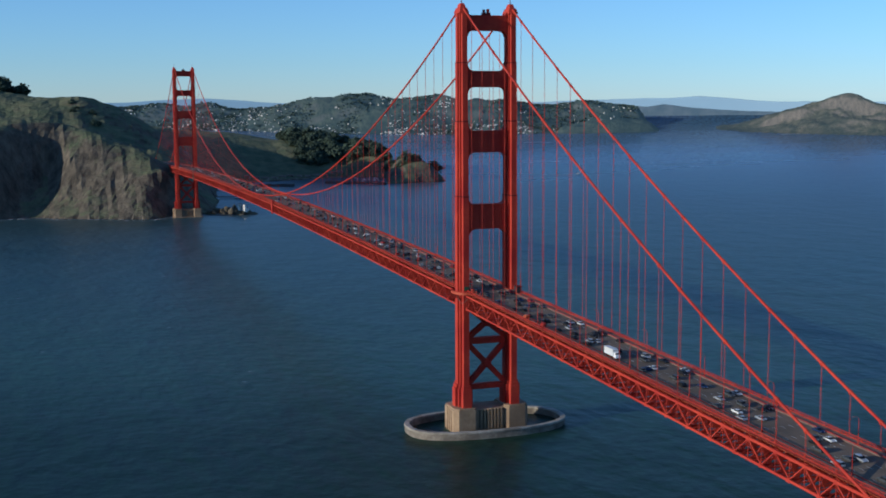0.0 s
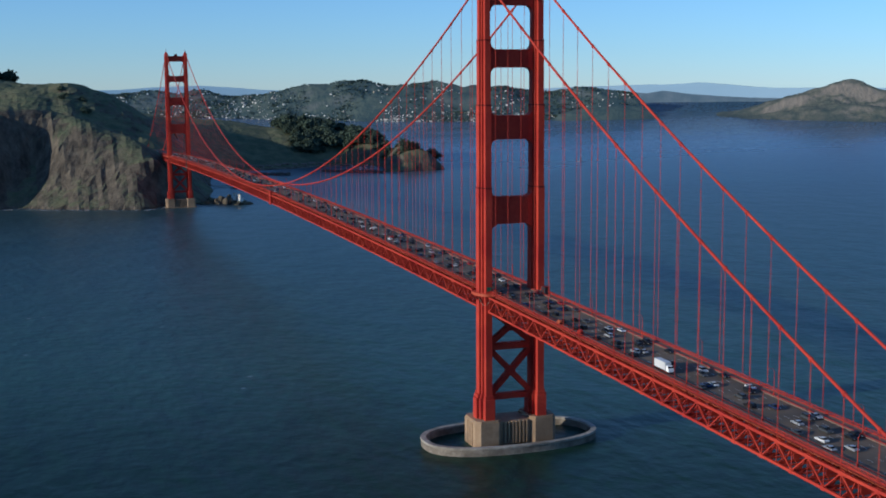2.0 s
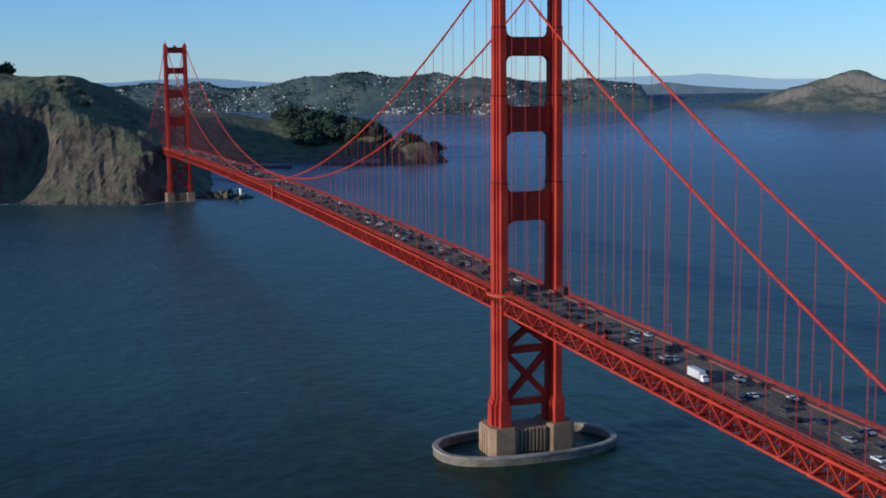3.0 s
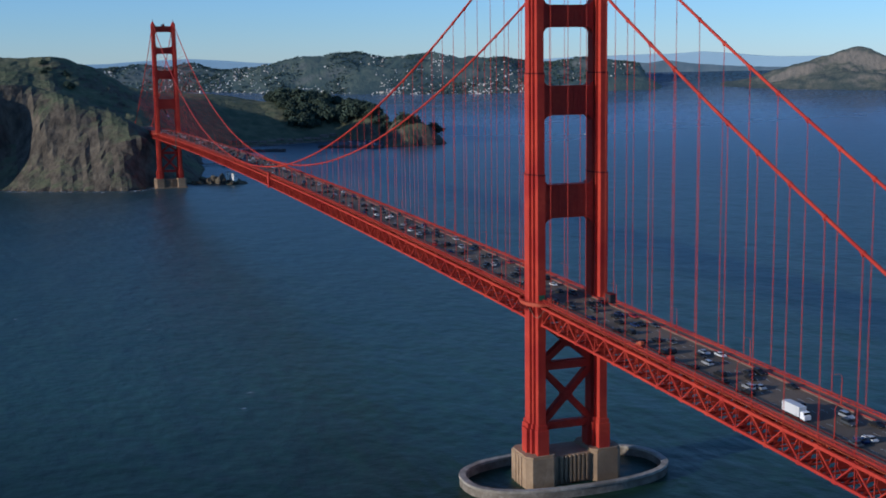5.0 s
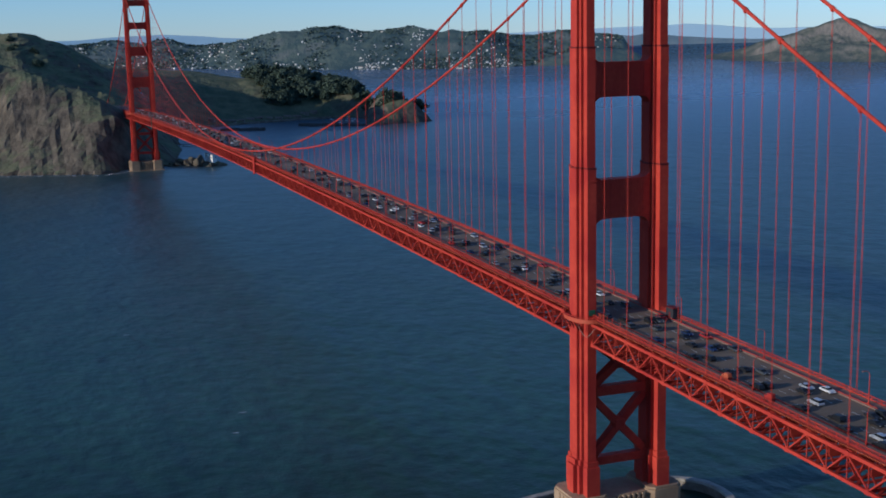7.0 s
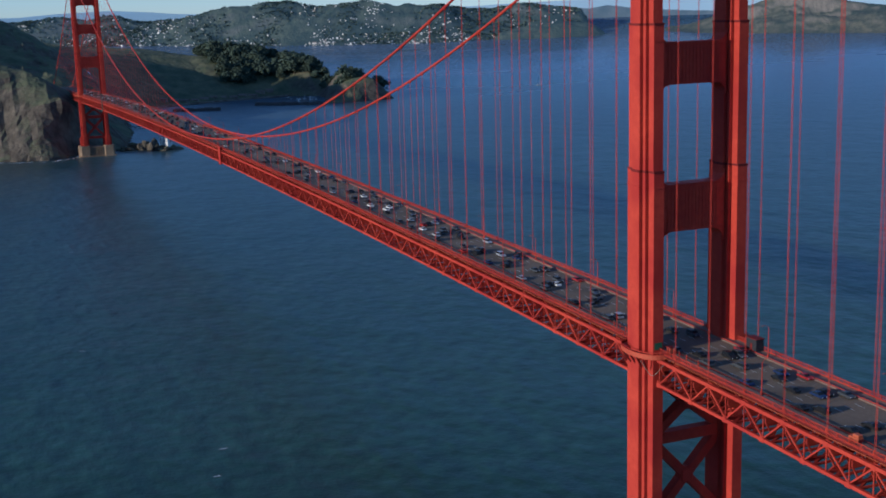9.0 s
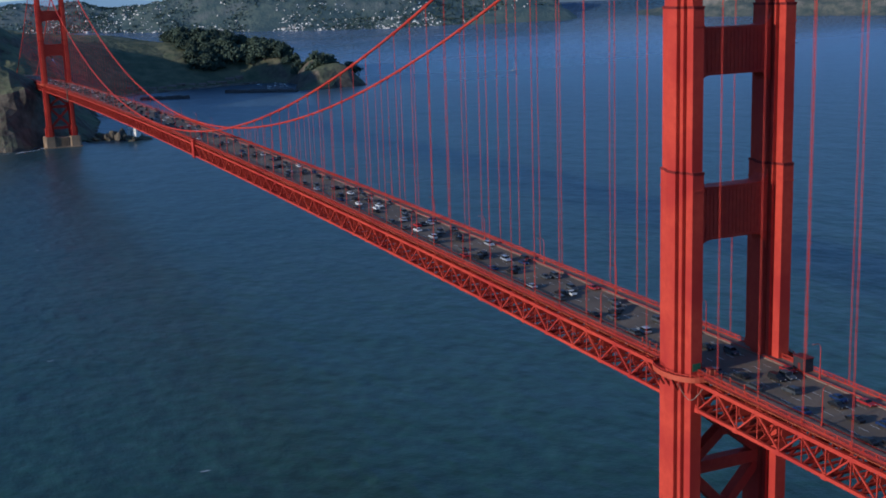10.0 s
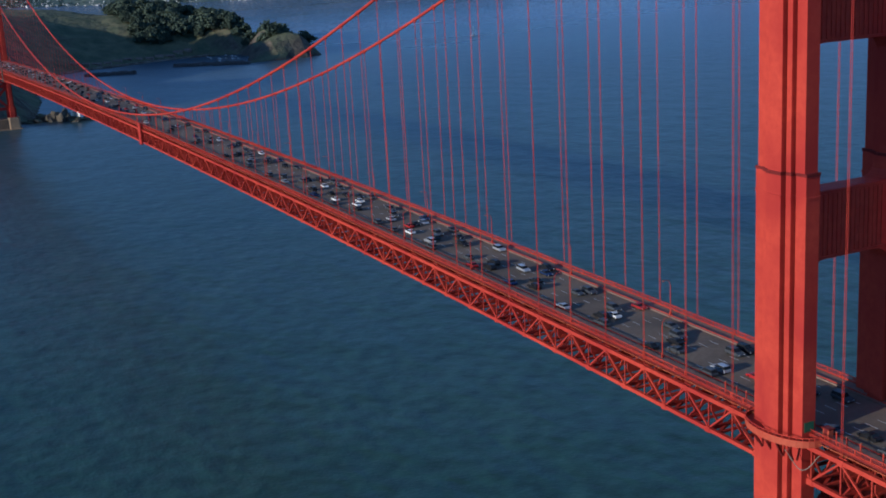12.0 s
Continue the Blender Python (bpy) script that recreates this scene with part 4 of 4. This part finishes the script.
def build_truck(x, y):
    t = thing("box_truck", "white box truck with a tall cargo body driving on the bridge", "truck")
    cargo = part("cargo_box", box(bmesh.new(), -1.25, 1.25, -5.6, 2.2, 1.05, 3.9, 0.05), PAINTS[0][1], t, "plain white cargo box")
    bm = box(bmesh.new(), -1.15, 1.15, 2.5, 4.6, 0.7, 2.0, 0.12)
    box(bm, -1.1, 1.1, 2.5, 4.0, 2.0, 2.9, 0.15)
    cab = part("cab", bm, SAILCLOTH, t)
    part("windscreen", box(bmesh.new(), -0.95, 0.95, 3.98, 4.03, 2.1, 2.75), GLASS, cab)
    part("chassis", box(bmesh.new(), -0.5, 0.5, -5.4, 4.2, 0.6, 1.0), TYRE, t)
    for s in (-1, 1):
        for yy in (-3.6, -2.5, 3.5):
            part("wheel", rod(bmesh.new(), (s * 0.85, yy, 0.5), (s * 1.18, yy, 0.5), 0.5, seg=14), TYRE, t)
    t.matrix_basis = pose(x, y, road(y) + 0.005, -tilt(y), 0, 180)


build_truck(-7.9, -166)


def build_lamp():
    t = thing("street_lamp", "slender orange street lamp with a curved arm on the sidewalk", "street lamp", "bridge lamps")
    bm = rod(bmesh.new(), (0, 0, 0.0), (0, 0, 8.2), 0.16, 0.09)
    box(bm, -0.25, 0.25, -0.25, 0.25, 0, 0.9, 0.05)
    part("post", bm, ORANGE, t)
    pts = [Vector((0, 0, 8.1)), Vector((-0.3, 0, 8.9)), Vector((-0.9, 0, 9.3)), Vector((-1.8, 0, 9.35))]
    bm = bmesh.new()
    for a, b in zip(pts, pts[1:]):
        rod(bm, a, b, 0.07, seg=6)
    part("arm", bm, ORANGE, t)
    part("lantern", box(bmesh.new(), -2.45, -1.7, -0.2, 0.2, 9.2, 9.45, 0.06), LAMP_HEAD, t, "amber lantern")
    return t


lamp = build_lamp()
lamp.matrix_basis = pose(10.2, -390, road(-390) + 0.28)
for k in range(36):
    y = -390 + 45.72 * k
    for s in (1, -1):
        yy = y if s > 0 else y + 22.0
        if (k or s < 0) and abs(yy) > 12 and abs(yy - SPAN) > 12:
            copy_thing(lamp, pose(s * 10.2, yy, road(yy) + 0.28, 0, 0, 0 if s > 0 else 180))


def build_platform(y, w, label, mat):
    """A maintenance traveller hung on the outside of the western truss."""
    z = road(y)
    t = thing("maintenance_platform", label, "work platform", "maintenance platforms", at=(-CABLE_X, y, z))
    part("outer_panel", box(bmesh.new(), -1.5, -0.75, -w / 2, w / 2, -10.2, 1.9, 0.08), mat, t)
    for k in (-9.9, -6.5, -3.1, 0.6):
        part("step_plate", box(bmesh.new(), -1.9, -0.6, -w / 2 - 0.15, w / 2 + 0.15, k, k + 0.25), mat, t)
    part("hanger_arm", box(bmesh.new(), -1.4, 0.4, -0.3, 0.3, 1.9, 2.2), mat, t)


build_platform(523, 5.0, "red painted steel work platform hung on the truss", ORANGE)
build_platform(1084, 3.0, "pale work platform hung on the truss near the far tower", FENDER)


# tower foot huts and signs at road level
def build_hut(x, y, w, l, h, wall, label):
    t = thing("tower_hut", label, "hut", "service huts", at=(x, y, road(y) + 0.28))
    part("hut_wall", box(bmesh.new(), -w, w, -l, l, 0, h, 0.05), wall, t)
    part("hut_roof", box(bmesh.new(), -w - 0.2, w + 0.2, -l - 0.2, l + 0.2, h, h + 0.25, 0.05), DARK_STEEL, t)
    part("door", box(bmesh.new(), -w - 0.04, -w + 0.02, -0.45, 0.45, 0.05, 2.05, 0.01), DARK_STEEL, t)


build_hut(11.7, -16.5, 1.3, 2.2, 3.4, CABIN_BLACK, "dark painted service hut beside the tower leg")
build_hut(-11.6, -9.6, 0.6, 0.8, 2.0, ORANGE_WORN, "small weathered orange service hut beside the tower leg")


def build_cart(y, paint, label):
    """A maintenance cart with a boxy body, parked on the sidewalk."""
    t = thing("maintenance_cart", label, "cart", "maintenance carts", at=(-11.5, y, road(y) + 0.28))
    body = part("body", box(bmesh.new(), -0.75, 0.75, -1.6, 1.6, 0.45, 1.55, 0.08), paint, t)
    part("canopy", box(bmesh.new(), -0.7, 0.7, -1.5, 0.4, 1.56, 2.25, 0.12), paint, body)
    part("tailboard", box(bmesh.new(), -0.7, 0.7, -1.68, -1.6, 0.6, 1.3, 0.02), DARK_STEEL, body)
    wheel = mesh_of("wheel", rod(bmesh.new(), (-0.1, 0, 0), (0.1, 0, 0), 0.3, seg=10), TYRE)
    for x in (-0.65, 0.65):
        for yy in (-1.0, 1.0):
            part("wheel", wheel, None, t).location = (x, yy, 0.3)


build_cart(-83, PIPE_ORANGE, "faded orange maintenance cart parked on the sidewalk")
build_cart(-103, ORANGE, "red maintenance cart parked on the sidewalk")


def build_post():
    t = thing("walkway_post", "slim red post with a dull lamp cap on the walkway", "post", "walkway posts")
    part("shaft", box(bmesh.new(), -0.12, 0.12, -0.12, 0.12, 0, 2.4, 0.03), ORANGE, t)
    part("cap", box(bmesh.new(), -0.15, 0.15, -0.15, 0.15, 2.4, 2.65, 0.05), LAMP_HEAD, t, "dull lamp cap")
    return t


post = build_post()
post.matrix_basis = pose(-12.4, -12.6, road(-12.6) + 0.28)
for y in (-15.2, -18.6, -24.0, 12.5, 15.5, 19.0):
    copy_thing(post, pose(-12.4, y, road(y) + 0.28))


def build_hose():
    """A pale drain hose looped under the walkway of the near tower."""
    pts = [Vector((-19.0 + 4.6 * u, -6.0 - 4.6 * u, 74.6 - 0.8 * u - 3.6 * math.sin(math.pi * u) ** 1.3)) for u in [k / 18 for k in range(19)]]
    tagged(part("drain_hose", tube(bmesh.new(), pts, 0.09, 8), FENDER, smooth=True), "pale hose hanging in a loop under the walkway", "hose")


build_hose()


def build_sign():
    t = thing("sign_panel", "plain green sign panel fixed to the tower leg", "sign", at=(-CABLE_X, -6.74, 78.2))
    part("panel", box(bmesh.new(), -1.2, 1.2, -0.1, 0.0, -1.0, 1.0, 0.02), surface("green_sign_paint", (0.02, 0.10, 0.045), (0.03, 0.12, 0.055), 2, 0.5), t)
    part("bracket", box(bmesh.new(), -0.9, 0.9, 0.0, 0.05, -0.1, 0.1), DARK_STEEL, t)


build_sign()


def build_sailboat(x, y, mast):
    t = thing("sailboat", "white sailing yacht under full sail on the bay", "sailboat", at=(x, y, 0))
    k = mast / 18
    bm = bmesh.new()
    n = 9
    rows = []
    for i in range(n):
        u = -1 + 2 * i / (n - 1)
        w = 1.9 * (1 - max(0, u) ** 2.2) * (0.75 + 0.25 * (1 - abs(u)))
        rows.append([bm.verts.new((s * w * f * k, u * 6.5 * k, z * k)) for s, f, z in ((-1, 1, 1.1 + 0.2 * u), (-1, 0.7, 0.0), (0, 1, -0.6), (1, 0.7, 0.0), (1, 1, 1.1 + 0.2 * u))])
    for a, b in zip(rows, rows[1:]):
        for i in range(4):
            bm.faces.new((a[i], a[i + 1], b[i + 1], b[i]))
        bm.faces.new((a[0], a[4], b[4], b[0]))
    bm.faces.new(rows[0])
    part("hull", bm, WHITE_WALL, t)
    part("mast", rod(bmesh.new(), (0, 0.6 * k, 1 * k), (0, 0.6 * k, 18 * k), 0.12 * k, seg=6), FENDER, t)
    for name, tri in (("mainsail", ((0, 0.4, 2), (0.9, -5.2, 2.2), (0.1, 0.4, 17.6))), ("jib", ((0, 6.2, 1.6), (0.8, 1.0, 1.9), (0.05, 0.8, 15.5)))):
        bm = bmesh.new()
        a, b, c = (Vector(p) * k for p in tri)
        grid = {}
        m = 8
        for i in range(m + 1):
            for j in range(m + 1 - i):
                u, v = i / m, j / m
                p = a + (b - a) * u + (c - a) * v
                p.x += 1.0 * k * 4 * u * (1 - u) * (1 - v)
                grid[i, j] = bm.verts.new(p)
        for i in range(m):
            for j in range(m - i):
                bm.faces.new((grid[i, j], grid[i + 1, j], grid[i, j + 1]))
                if i + j < m - 1:
                    bm.faces.new((grid[i + 1, j], grid[i + 1, j + 1], grid[i, j + 1]))
        sail = part(name, bm, SAILCLOTH, t)
        mod = sail.modifiers.new("thickness", "SOLIDIFY")
        mod.thickness = 0.05
    t.rotation_euler.z = radians(-60)
    return t


build_sailboat(1005, 2010, 24)

# ---- shore: rocks, trees, harbour, houses ----
def on_land(x, y):
    return float(land_height(np.array([x]), np.array([y]))[0][0])


def build_rock(x, y, r, h, seed, label="dark wet sea rock off the point"):
    bm = bmesh.new()
    bmesh.ops.create_icosphere(bm, subdivisions=3, radius=1)
    for v in bm.verts:
        p = v.co.copy()
        k = 1 + 0.5 * noise.fractal(p * 1.6 + Vector((seed, 0, 0)), 0.9, 2.1, 5)
        v.co = (p.x * r * k, p.y * r * 0.8 * k, max(-0.3, p.z) * h * k)
    ob = part("sea_rock", bm, HEADLAND)
    ob.location = (x, y, -0.5)
    tagged(ob, label, "rock", "sea rocks")


for i, (x, y, r, h) in enumerate(((64, 1312, 9, 11), (74, 1304, 8, 12), (88, 1288, 13, 7), (99, 1286, 8, 5), (52, 1322, 10, 9), (42, 1312, 9, 6))):
    build_rock(x, y, r, h, i * 3.3)


def build_light_station():
    t = thing("light_station", "white twin-towered light station on a block of rock", "lighthouse", at=(88, 1288, 4.0))
    part("house_wall", box(bmesh.new(), -5.5, 6.5, -2, 4, 0, 6.5, 0.05), WHITE_WALL, t)
    part("roof", prism(bmesh.new(), [(-5.9, 6.5), (6.9, 6.5), (0.5, 8.6)], -2.3, 4.3, swap=True), ROOF, t)
    for x, h in ((-4.6, 13.0), (4.6, 11.5)):
        part("tower_wall", box(bmesh.new(), x - 2.2, x + 2.2, -5.6, -1.4, 0, h, 0.1), WHITE_WALL, t)
        part("tower_roof", prism(bmesh.new(), [(x - 2.5, -5.9), (x + 2.5, -5.9), (x + 2.5, -1.1), (x - 2.5, -1.1)], h, h + 0.6), ROOF, t)
        part("window", box(bmesh.new(), x - 0.6, x + 0.6, -5.66, -5.58, h - 4, h - 2.2), GLASS, t)
    part("window", box(bmesh.new(), -0.7, 0.7, -2.06, -1.98, 2.2, 4.2), GLASS, t)
    t.rotation_euler.z = radians(-50)


build_light_station()


def build_tree(height, seed):
    """A spreading evergreen: tapered trunk, limbs, a crown of leaf clumps."""
    rng = random.Random(seed)
    t = thing("tree", "dark evergreen tree on the slope", "tree", "trees on the shore")
    bm = rod(bmesh.new(), (0, 0, -1), (0, 0, height * 0.6), height * 0.03, height * 0.012, seg=6)
    tips = []
    for k in range(6):
        a = 2 * math.pi * k / 6 + rng.random()
        z = height * rng.uniform(0.1, 0.42)
        tip = Vector((math.cos(a) * height * 0.26, math.sin(a) * height * 0.26, z + height * 0.2))
        rod(bm, (0, 0, z), tip, height * 0.012, height * 0.004, seg=5)
        tips.append(tip)
    part("trunk", bm, BARK, t)
    verts, faces = [], []
    for k in range(150):
        base = rng.choice(tips + [Vector((0, 0, height * 0.72))])
        c = base + Vector((rng.gauss(0, 0.10), rng.gauss(0, 0.10), rng.gauss(0.06, 0.10))) * height
        s = height * rng.uniform(0.05, 0.105)
        for q in range(9):
            d = Vector((rng.gauss(0, 1), rng.gauss(0, 1), rng.gauss(0, 0.7))).normalized()
            u = d.orthogonal().normalized()
            w = d.cross(u)
            p = c + d * s * rng.uniform(0.5, 1.0)
            r = s * rng.uniform(0.5, 0.8)
            i = len(verts)
            for g in (u, (w - u * 0.3) * 1.1, -u * 0.9, -w):
                verts.append(tuple(p + g * r + d * rng.uniform(-0.2, 0.2) * r))
            faces.append((i, i + 1, i + 2, i + 3))
    me = bpy.data.meshes.new("crown")
    me.from_pydata(verts, [], faces)
    me.materials.append(LEAVES)
    part("crown", me, None, t)
    return t


def plant_trees():
    rng = random.Random(5)
    kinds = [build_tree(h, i) for i, h in enumerate((17, 14, 20, 12))]
    spots = []
    # the wooded hill of the point, the ridge above the cliff, the scrub beside it
    for n, (x0, x1, y0, y1) in ((220, (375, 560, 2160, 2440)), (32, (535, 640, 1930, 2200)), (36, (-380, -225, 1950, 2060)), (8, (-150, -95, 1740, 1830))):
        got = 0
        for _ in range(n * 6):
            x, y = rng.uniform(x0, x1), rng.uniform(y0, y1)
            h, d = land_height(np.array([x]), np.array([y]))
            if d[0] > 12 and got < n and fractal(x, y, 90, 2, 9.0) > -0.25:
                spots.append((x, y, float(h[0])))
                got += 1
    for i, (x, y, z) in enumerate(spots):
        k = kinds[i % 4]
        p = far_xyz(x, y, z - 5.0)
        s = rng.uniform(1.3, 1.85) * (0.55 if x < -90 and y < 1900 else 1.0)
        m = pose(p.x, p.y, p.z, 0, 0, rng.uniform(0, 360))
        ob = k if i < 4 else copy_thing(k, m)
        ob.matrix_basis = m @ Matrix.Diagonal((s * 1.15, s * 1.15, s, 1))


plant_trees()


def gable_house(t, w, l, h, wall, roof):
    part("house_wall", box(bmesh.new(), -w, w, -l, l, -3, h, 0.0), wall, t)
    part("roof", prism(bmesh.new(), [(-w - 0.4, h), (w + 0.4, h), (0, h + w * 0.55)], -l - 0.4, l + 0.4, swap=True), roof, t)


def build_harbour():
    rng = random.Random(8)
    for a, b in (((215, 1895), (290, 1862)), ((372, 1925), (482, 1848))):
        d = Vector((b[0] - a[0], b[1] - a[1], 0))
        bm = bmesh.new()
        n = 28
        side = Vector((-d.y, d.x, 0)).normalized()
        rows = []
        for i in range(n + 1):
            c = Vector((a[0], a[1], 0)) + d * i / n
            rows.append([bm.verts.new(c + side * w + Vector((rng.uniform(-1.2, 1.2), rng.uniform(-1.2, 1.2), z + (rng.uniform(-1.2, 1.0) if z > 0 else 0)))) for w, z in ((-9, -3), (-5, 5.0), (5, 5.2), (9, -3))])
        for r, s in zip(rows, rows[1:]):
            for i in range(3):
                bm.faces.new((r[i], r[i + 1], s[i + 1], s[i]))
        bm.faces.new(rows[0]), bm.faces.new(rows[-1])
        tagged(part("breakwater", bm, TIMBER), "low dark stone breakwater at the harbour mouth", "breakwater", "harbour breakwaters")
    bm = bmesh.new()
    pts = [(190, 1978), (250, 2023), (321, 2053), (398, 2083), (484, 2105)]
    for a, b in zip(pts, pts[1:]):
        beam(bm, (*a, 1.2), (*b, 1.2), 3.0, 5.0)
    tagged(part("sea_wall", bm, FENDER), "pale concrete sea wall along the harbour shore", "sea wall", kind="structure")
    for i in range(12):
        u = i / 11
        x, y = 225 + 230 * u, 2032 + 85 * u + rng.uniform(4, 20)
        t = thing("harbour_building", "long pale harbour building with a low pitched roof", "building", "harbour buildings", at=(x, y, max(0.5, on_land(x, y))))
        gable_house(t, 3.4, rng.uniform(5, 9), 2.8, FENDER, ROOF)
        t.rotation_euler.z = radians(rng.uniform(50, 80))
    wharf = thing("wharf", "dark timber wharf with a low shed standing on piles", "wharf", at=(118, 1615, 0))
    wharf.rotation_euler.z = radians(-7)
    part("wharf_deck", box(bmesh.new(), -24, 26, -4, 4, 2.6, 3.2, 0.05), TIMBER, wharf)
    for k in range(9):
        for s in (-3.2, 3.2):
            part("pile", rod(bmesh.new(), (-22 + k * 5.8, s, -4), (-22 + k * 5.8, s, 2.6), 0.35, seg=6), TIMBER, wharf)
    part("shed_wall", box(bmesh.new(), 10, 24, -3.2, 3.2, 3.2, 7.4, 0.03), TIMBER, wharf)
    part("shed_roof", prism(bmesh.new(), [(-3.6, 7.4), (3.6, 7.4), (0, 9.4)], 9.6, 24.4, swap=True), ROOF, wharf).rotation_euler.z = radians(-90)
    for i in range(12):
        x, y = 490 + rng.uniform(-30, 28), 2068 - 10 * i + rng.uniform(-6, 6)
        t = thing("moored_boat", "white boat moored in the harbour", "boat", "moored boats", at=(x, y, 0))
        bm = bmesh.new()
        prism(bm, [(-1.2, -4), (1.2, -4), (1.5, 0), (0.9, 3.2), (0, 4.6), (-0.9, 3.2), (-1.5, 0)], -0.3, 1.2, 1.1)
        part("hull", bm, WHITE_WALL, t)
        part("cabin", box(bmesh.new(), -0.9, 0.9, -2, 1, 1.2, 2.1, 0.1), SAILCLOTH, t)
        part("mast", rod(bmesh.new(), (0, 0.5, 1.2), (0, 0.5, 11), 0.09, seg=5), FENDER, t)
        t.rotation_euler.z = radians(rng.uniform(-30, 30))


build_harbour()


def build_town():
    """Houses on the hills across the bay; sizes drawn in with the distance."""
    rng = random.Random(21)
    walls = [WHITE_WALL, surface("cream_wall", (0.50, 0.44, 0.34), (0.60, 0.53, 0.42), 0.5, 0.85), surface("grey_wall", (0.30, 0.30, 0.29), (0.38, 0.38, 0.36), 0.5, 0.85)]
    kinds = []
    for w, l, h, m in ((5.5, 8, 6, 0), (6.5, 10, 8, 0), (5, 7, 5.5, 1), (7, 11, 7, 2), (9, 16, 9, 0)):
        t = thing("hillside_house", "pale house with a pitched roof among trees on the hill", "house", "hillside houses")
        gable_house(t, w, l, h, walls[m], ROOF)
        kinds.append(t)
    far_ones, n = bmesh.new(), 0
    spots = []
    rows = len(TOWN[0])
    while len(spots) < 1250:
        i, k = rng.randrange(4, len(TOWN) - 6), rng.randrange(1, int(rows * 0.72))
        p = TOWN[i][k].lerp(TOWN[i + 1][k + 1], rng.random())
        a = TOWN_CREST[0][0] + 0.08 * i
        dense = 0.45 + 0.55 * math.exp(-((a - 17) / 7) ** 2) + (0.9 if k < 4 else 0)
        if rng.random() < dense * (0.04 + 1.6 * max(0, 0.16 + fractal(p.x, p.y, 150, 2, 4.0))) * (1.0 - 0.75 * k / rows):
            spots.append((p, k))
    for j, (p, k) in enumerate(spots):
        s = 0.6 * rng.choice((0.28, 0.34, 0.4, 0.46, 0.52, 0.75))
        turn = rng.uniform(0, 180)
        if j < 170:
            kind = kinds[rng.choices(range(5), (4, 3, 3, 2, 1))[0]]
            if n < 5:
                kind = kinds[n]
            m = pose(p.x, p.y, p.z, 0, 0, turn)
            ob = kind if n < 5 else copy_thing(kind, m)
            ob.matrix_basis = m @ Matrix.Diagonal((s, s, s, 1))
            n += 1
        else:
            old = len(far_ones.verts)
            box(far_ones, -5, 5, -7, 7, -3, 5.5)
            prism(far_ones, [(-5.3, 5.6), (5.3, 5.6), (0, 8.2)], -7.3, 7.3, swap=True)
            far_ones.verts.ensure_lookup_table()
            bmesh.ops.transform(far_ones, verts=far_ones.verts[old:], matrix=pose(p.x, p.y, p.z, 0, 0, turn) @ Matrix.Diagonal((s, s, s, 1)))
    tagged(part("distant_houses", far_ones, walls[0]), "scattered distant pale houses on the wooded hills", "houses", kind="stuff")
    # tree tops along the crest and on the slopes
    verts, faces = [], []
    for j in range(11000):
        i = rng.randrange(3, len(TOWN) - 5)
        k = min(rows - 3, int(rows * 0.72) + rng.randrange(-2, 3)) if j < 350 else rng.randrange(1, int(rows * 0.75))
        p = TOWN[i][k].lerp(TOWN[i + 1][k + 1], rng.random())
        if j >= 350 and fractal(p.x, p.y, 140, 3, 7.0) < rng.uniform(-0.3, 0.25):
            continue
        s = rng.uniform(2.5, 6)
        for q in range(5):
            c = p + Vector((rng.gauss(0, s * 0.5), rng.gauss(0, s * 0.5), s * rng.uniform(0.0, 0.6)))
            u = Vector((rng.gauss(0, 1), rng.gauss(0, 1), rng.gauss(0, 0.6))).normalized()
            w = u.orthogonal().normalized()
            b = len(verts)
            for g in (w, u.cross(w), -w, -u.cross(w)):
                verts.append(tuple(c + g * s * 0.55 + u * rng.uniform(-1, 1)))
            faces.append((b, b + 1, b + 2, b + 3))
    me = bpy.data.meshes.new("distant_woods")
    me.from_pydata(verts, [], faces)
    me.materials.append(LEAVES_FAR)
    tagged(new("distant_woods", me), "dark tree tops along the crest of the hills", "woods", kind="stuff")


build_town()


def build_surf():
    """Broken white water along the foot of the cliff."""
    rng = random.Random(3)
    verts, faces = [], []
    pts = [(Vector((*a, 0)), Vector((*b, 0))) for a, b in zip(COAST[3:15], COAST[4:16])]
    for a, b in pts:
        n = max(2, int((b - a).length / 3))
        side = Vector(((b - a).y, -(b - a).x, 0)).normalized()
        for i in range(n):
            if rng.random() < 0.75:
                c = a.lerp(b, (i + rng.random()) / n) + side * rng.uniform(8, 17)
                w, l = rng.uniform(0.8, 2.6), rng.uniform(2, 6)
                t = (b - a).normalized()
                k = len(verts)
                ring = 7
                for q in range(ring):
                    ang = 2 * math.pi * q / ring
                    verts.append(tuple(c + t * l * math.cos(ang) * rng.uniform(.6, 1) + side * w * math.sin(ang) * rng.uniform(.6, 1) + Vector((0, 0, 0.25))))
                faces.append(tuple(range(k, k + ring)))
    # a few whitecaps out in the strait
    for _ in range(12):
        c = Vector((rng.uniform(-420, -40), rng.uniform(-250, 900), 0.2))
        k = len(verts)
        for q in range(7):
            ang = 2 * math.pi * q / 7
            verts.append(tuple(c + Vector((2.6 * math.cos(ang) * rng.uniform(.4, 1), 0.8 * math.sin(ang) * rng.uniform(.4, 1), 0))))
        faces.append(tuple(range(k, k + 7)))
    me = bpy.data.meshes.new("surf")
    me.from_pydata(verts, [], faces)
    me.materials.append(surface("sea_foam", (0.45, 0.47, 0.47), (0.7, 0.72, 0.72), 0.6, 0.9))
    tagged(new("surf", me), "thin broken surf along the rocky shore", "surf", kind="stuff")


build_surf()
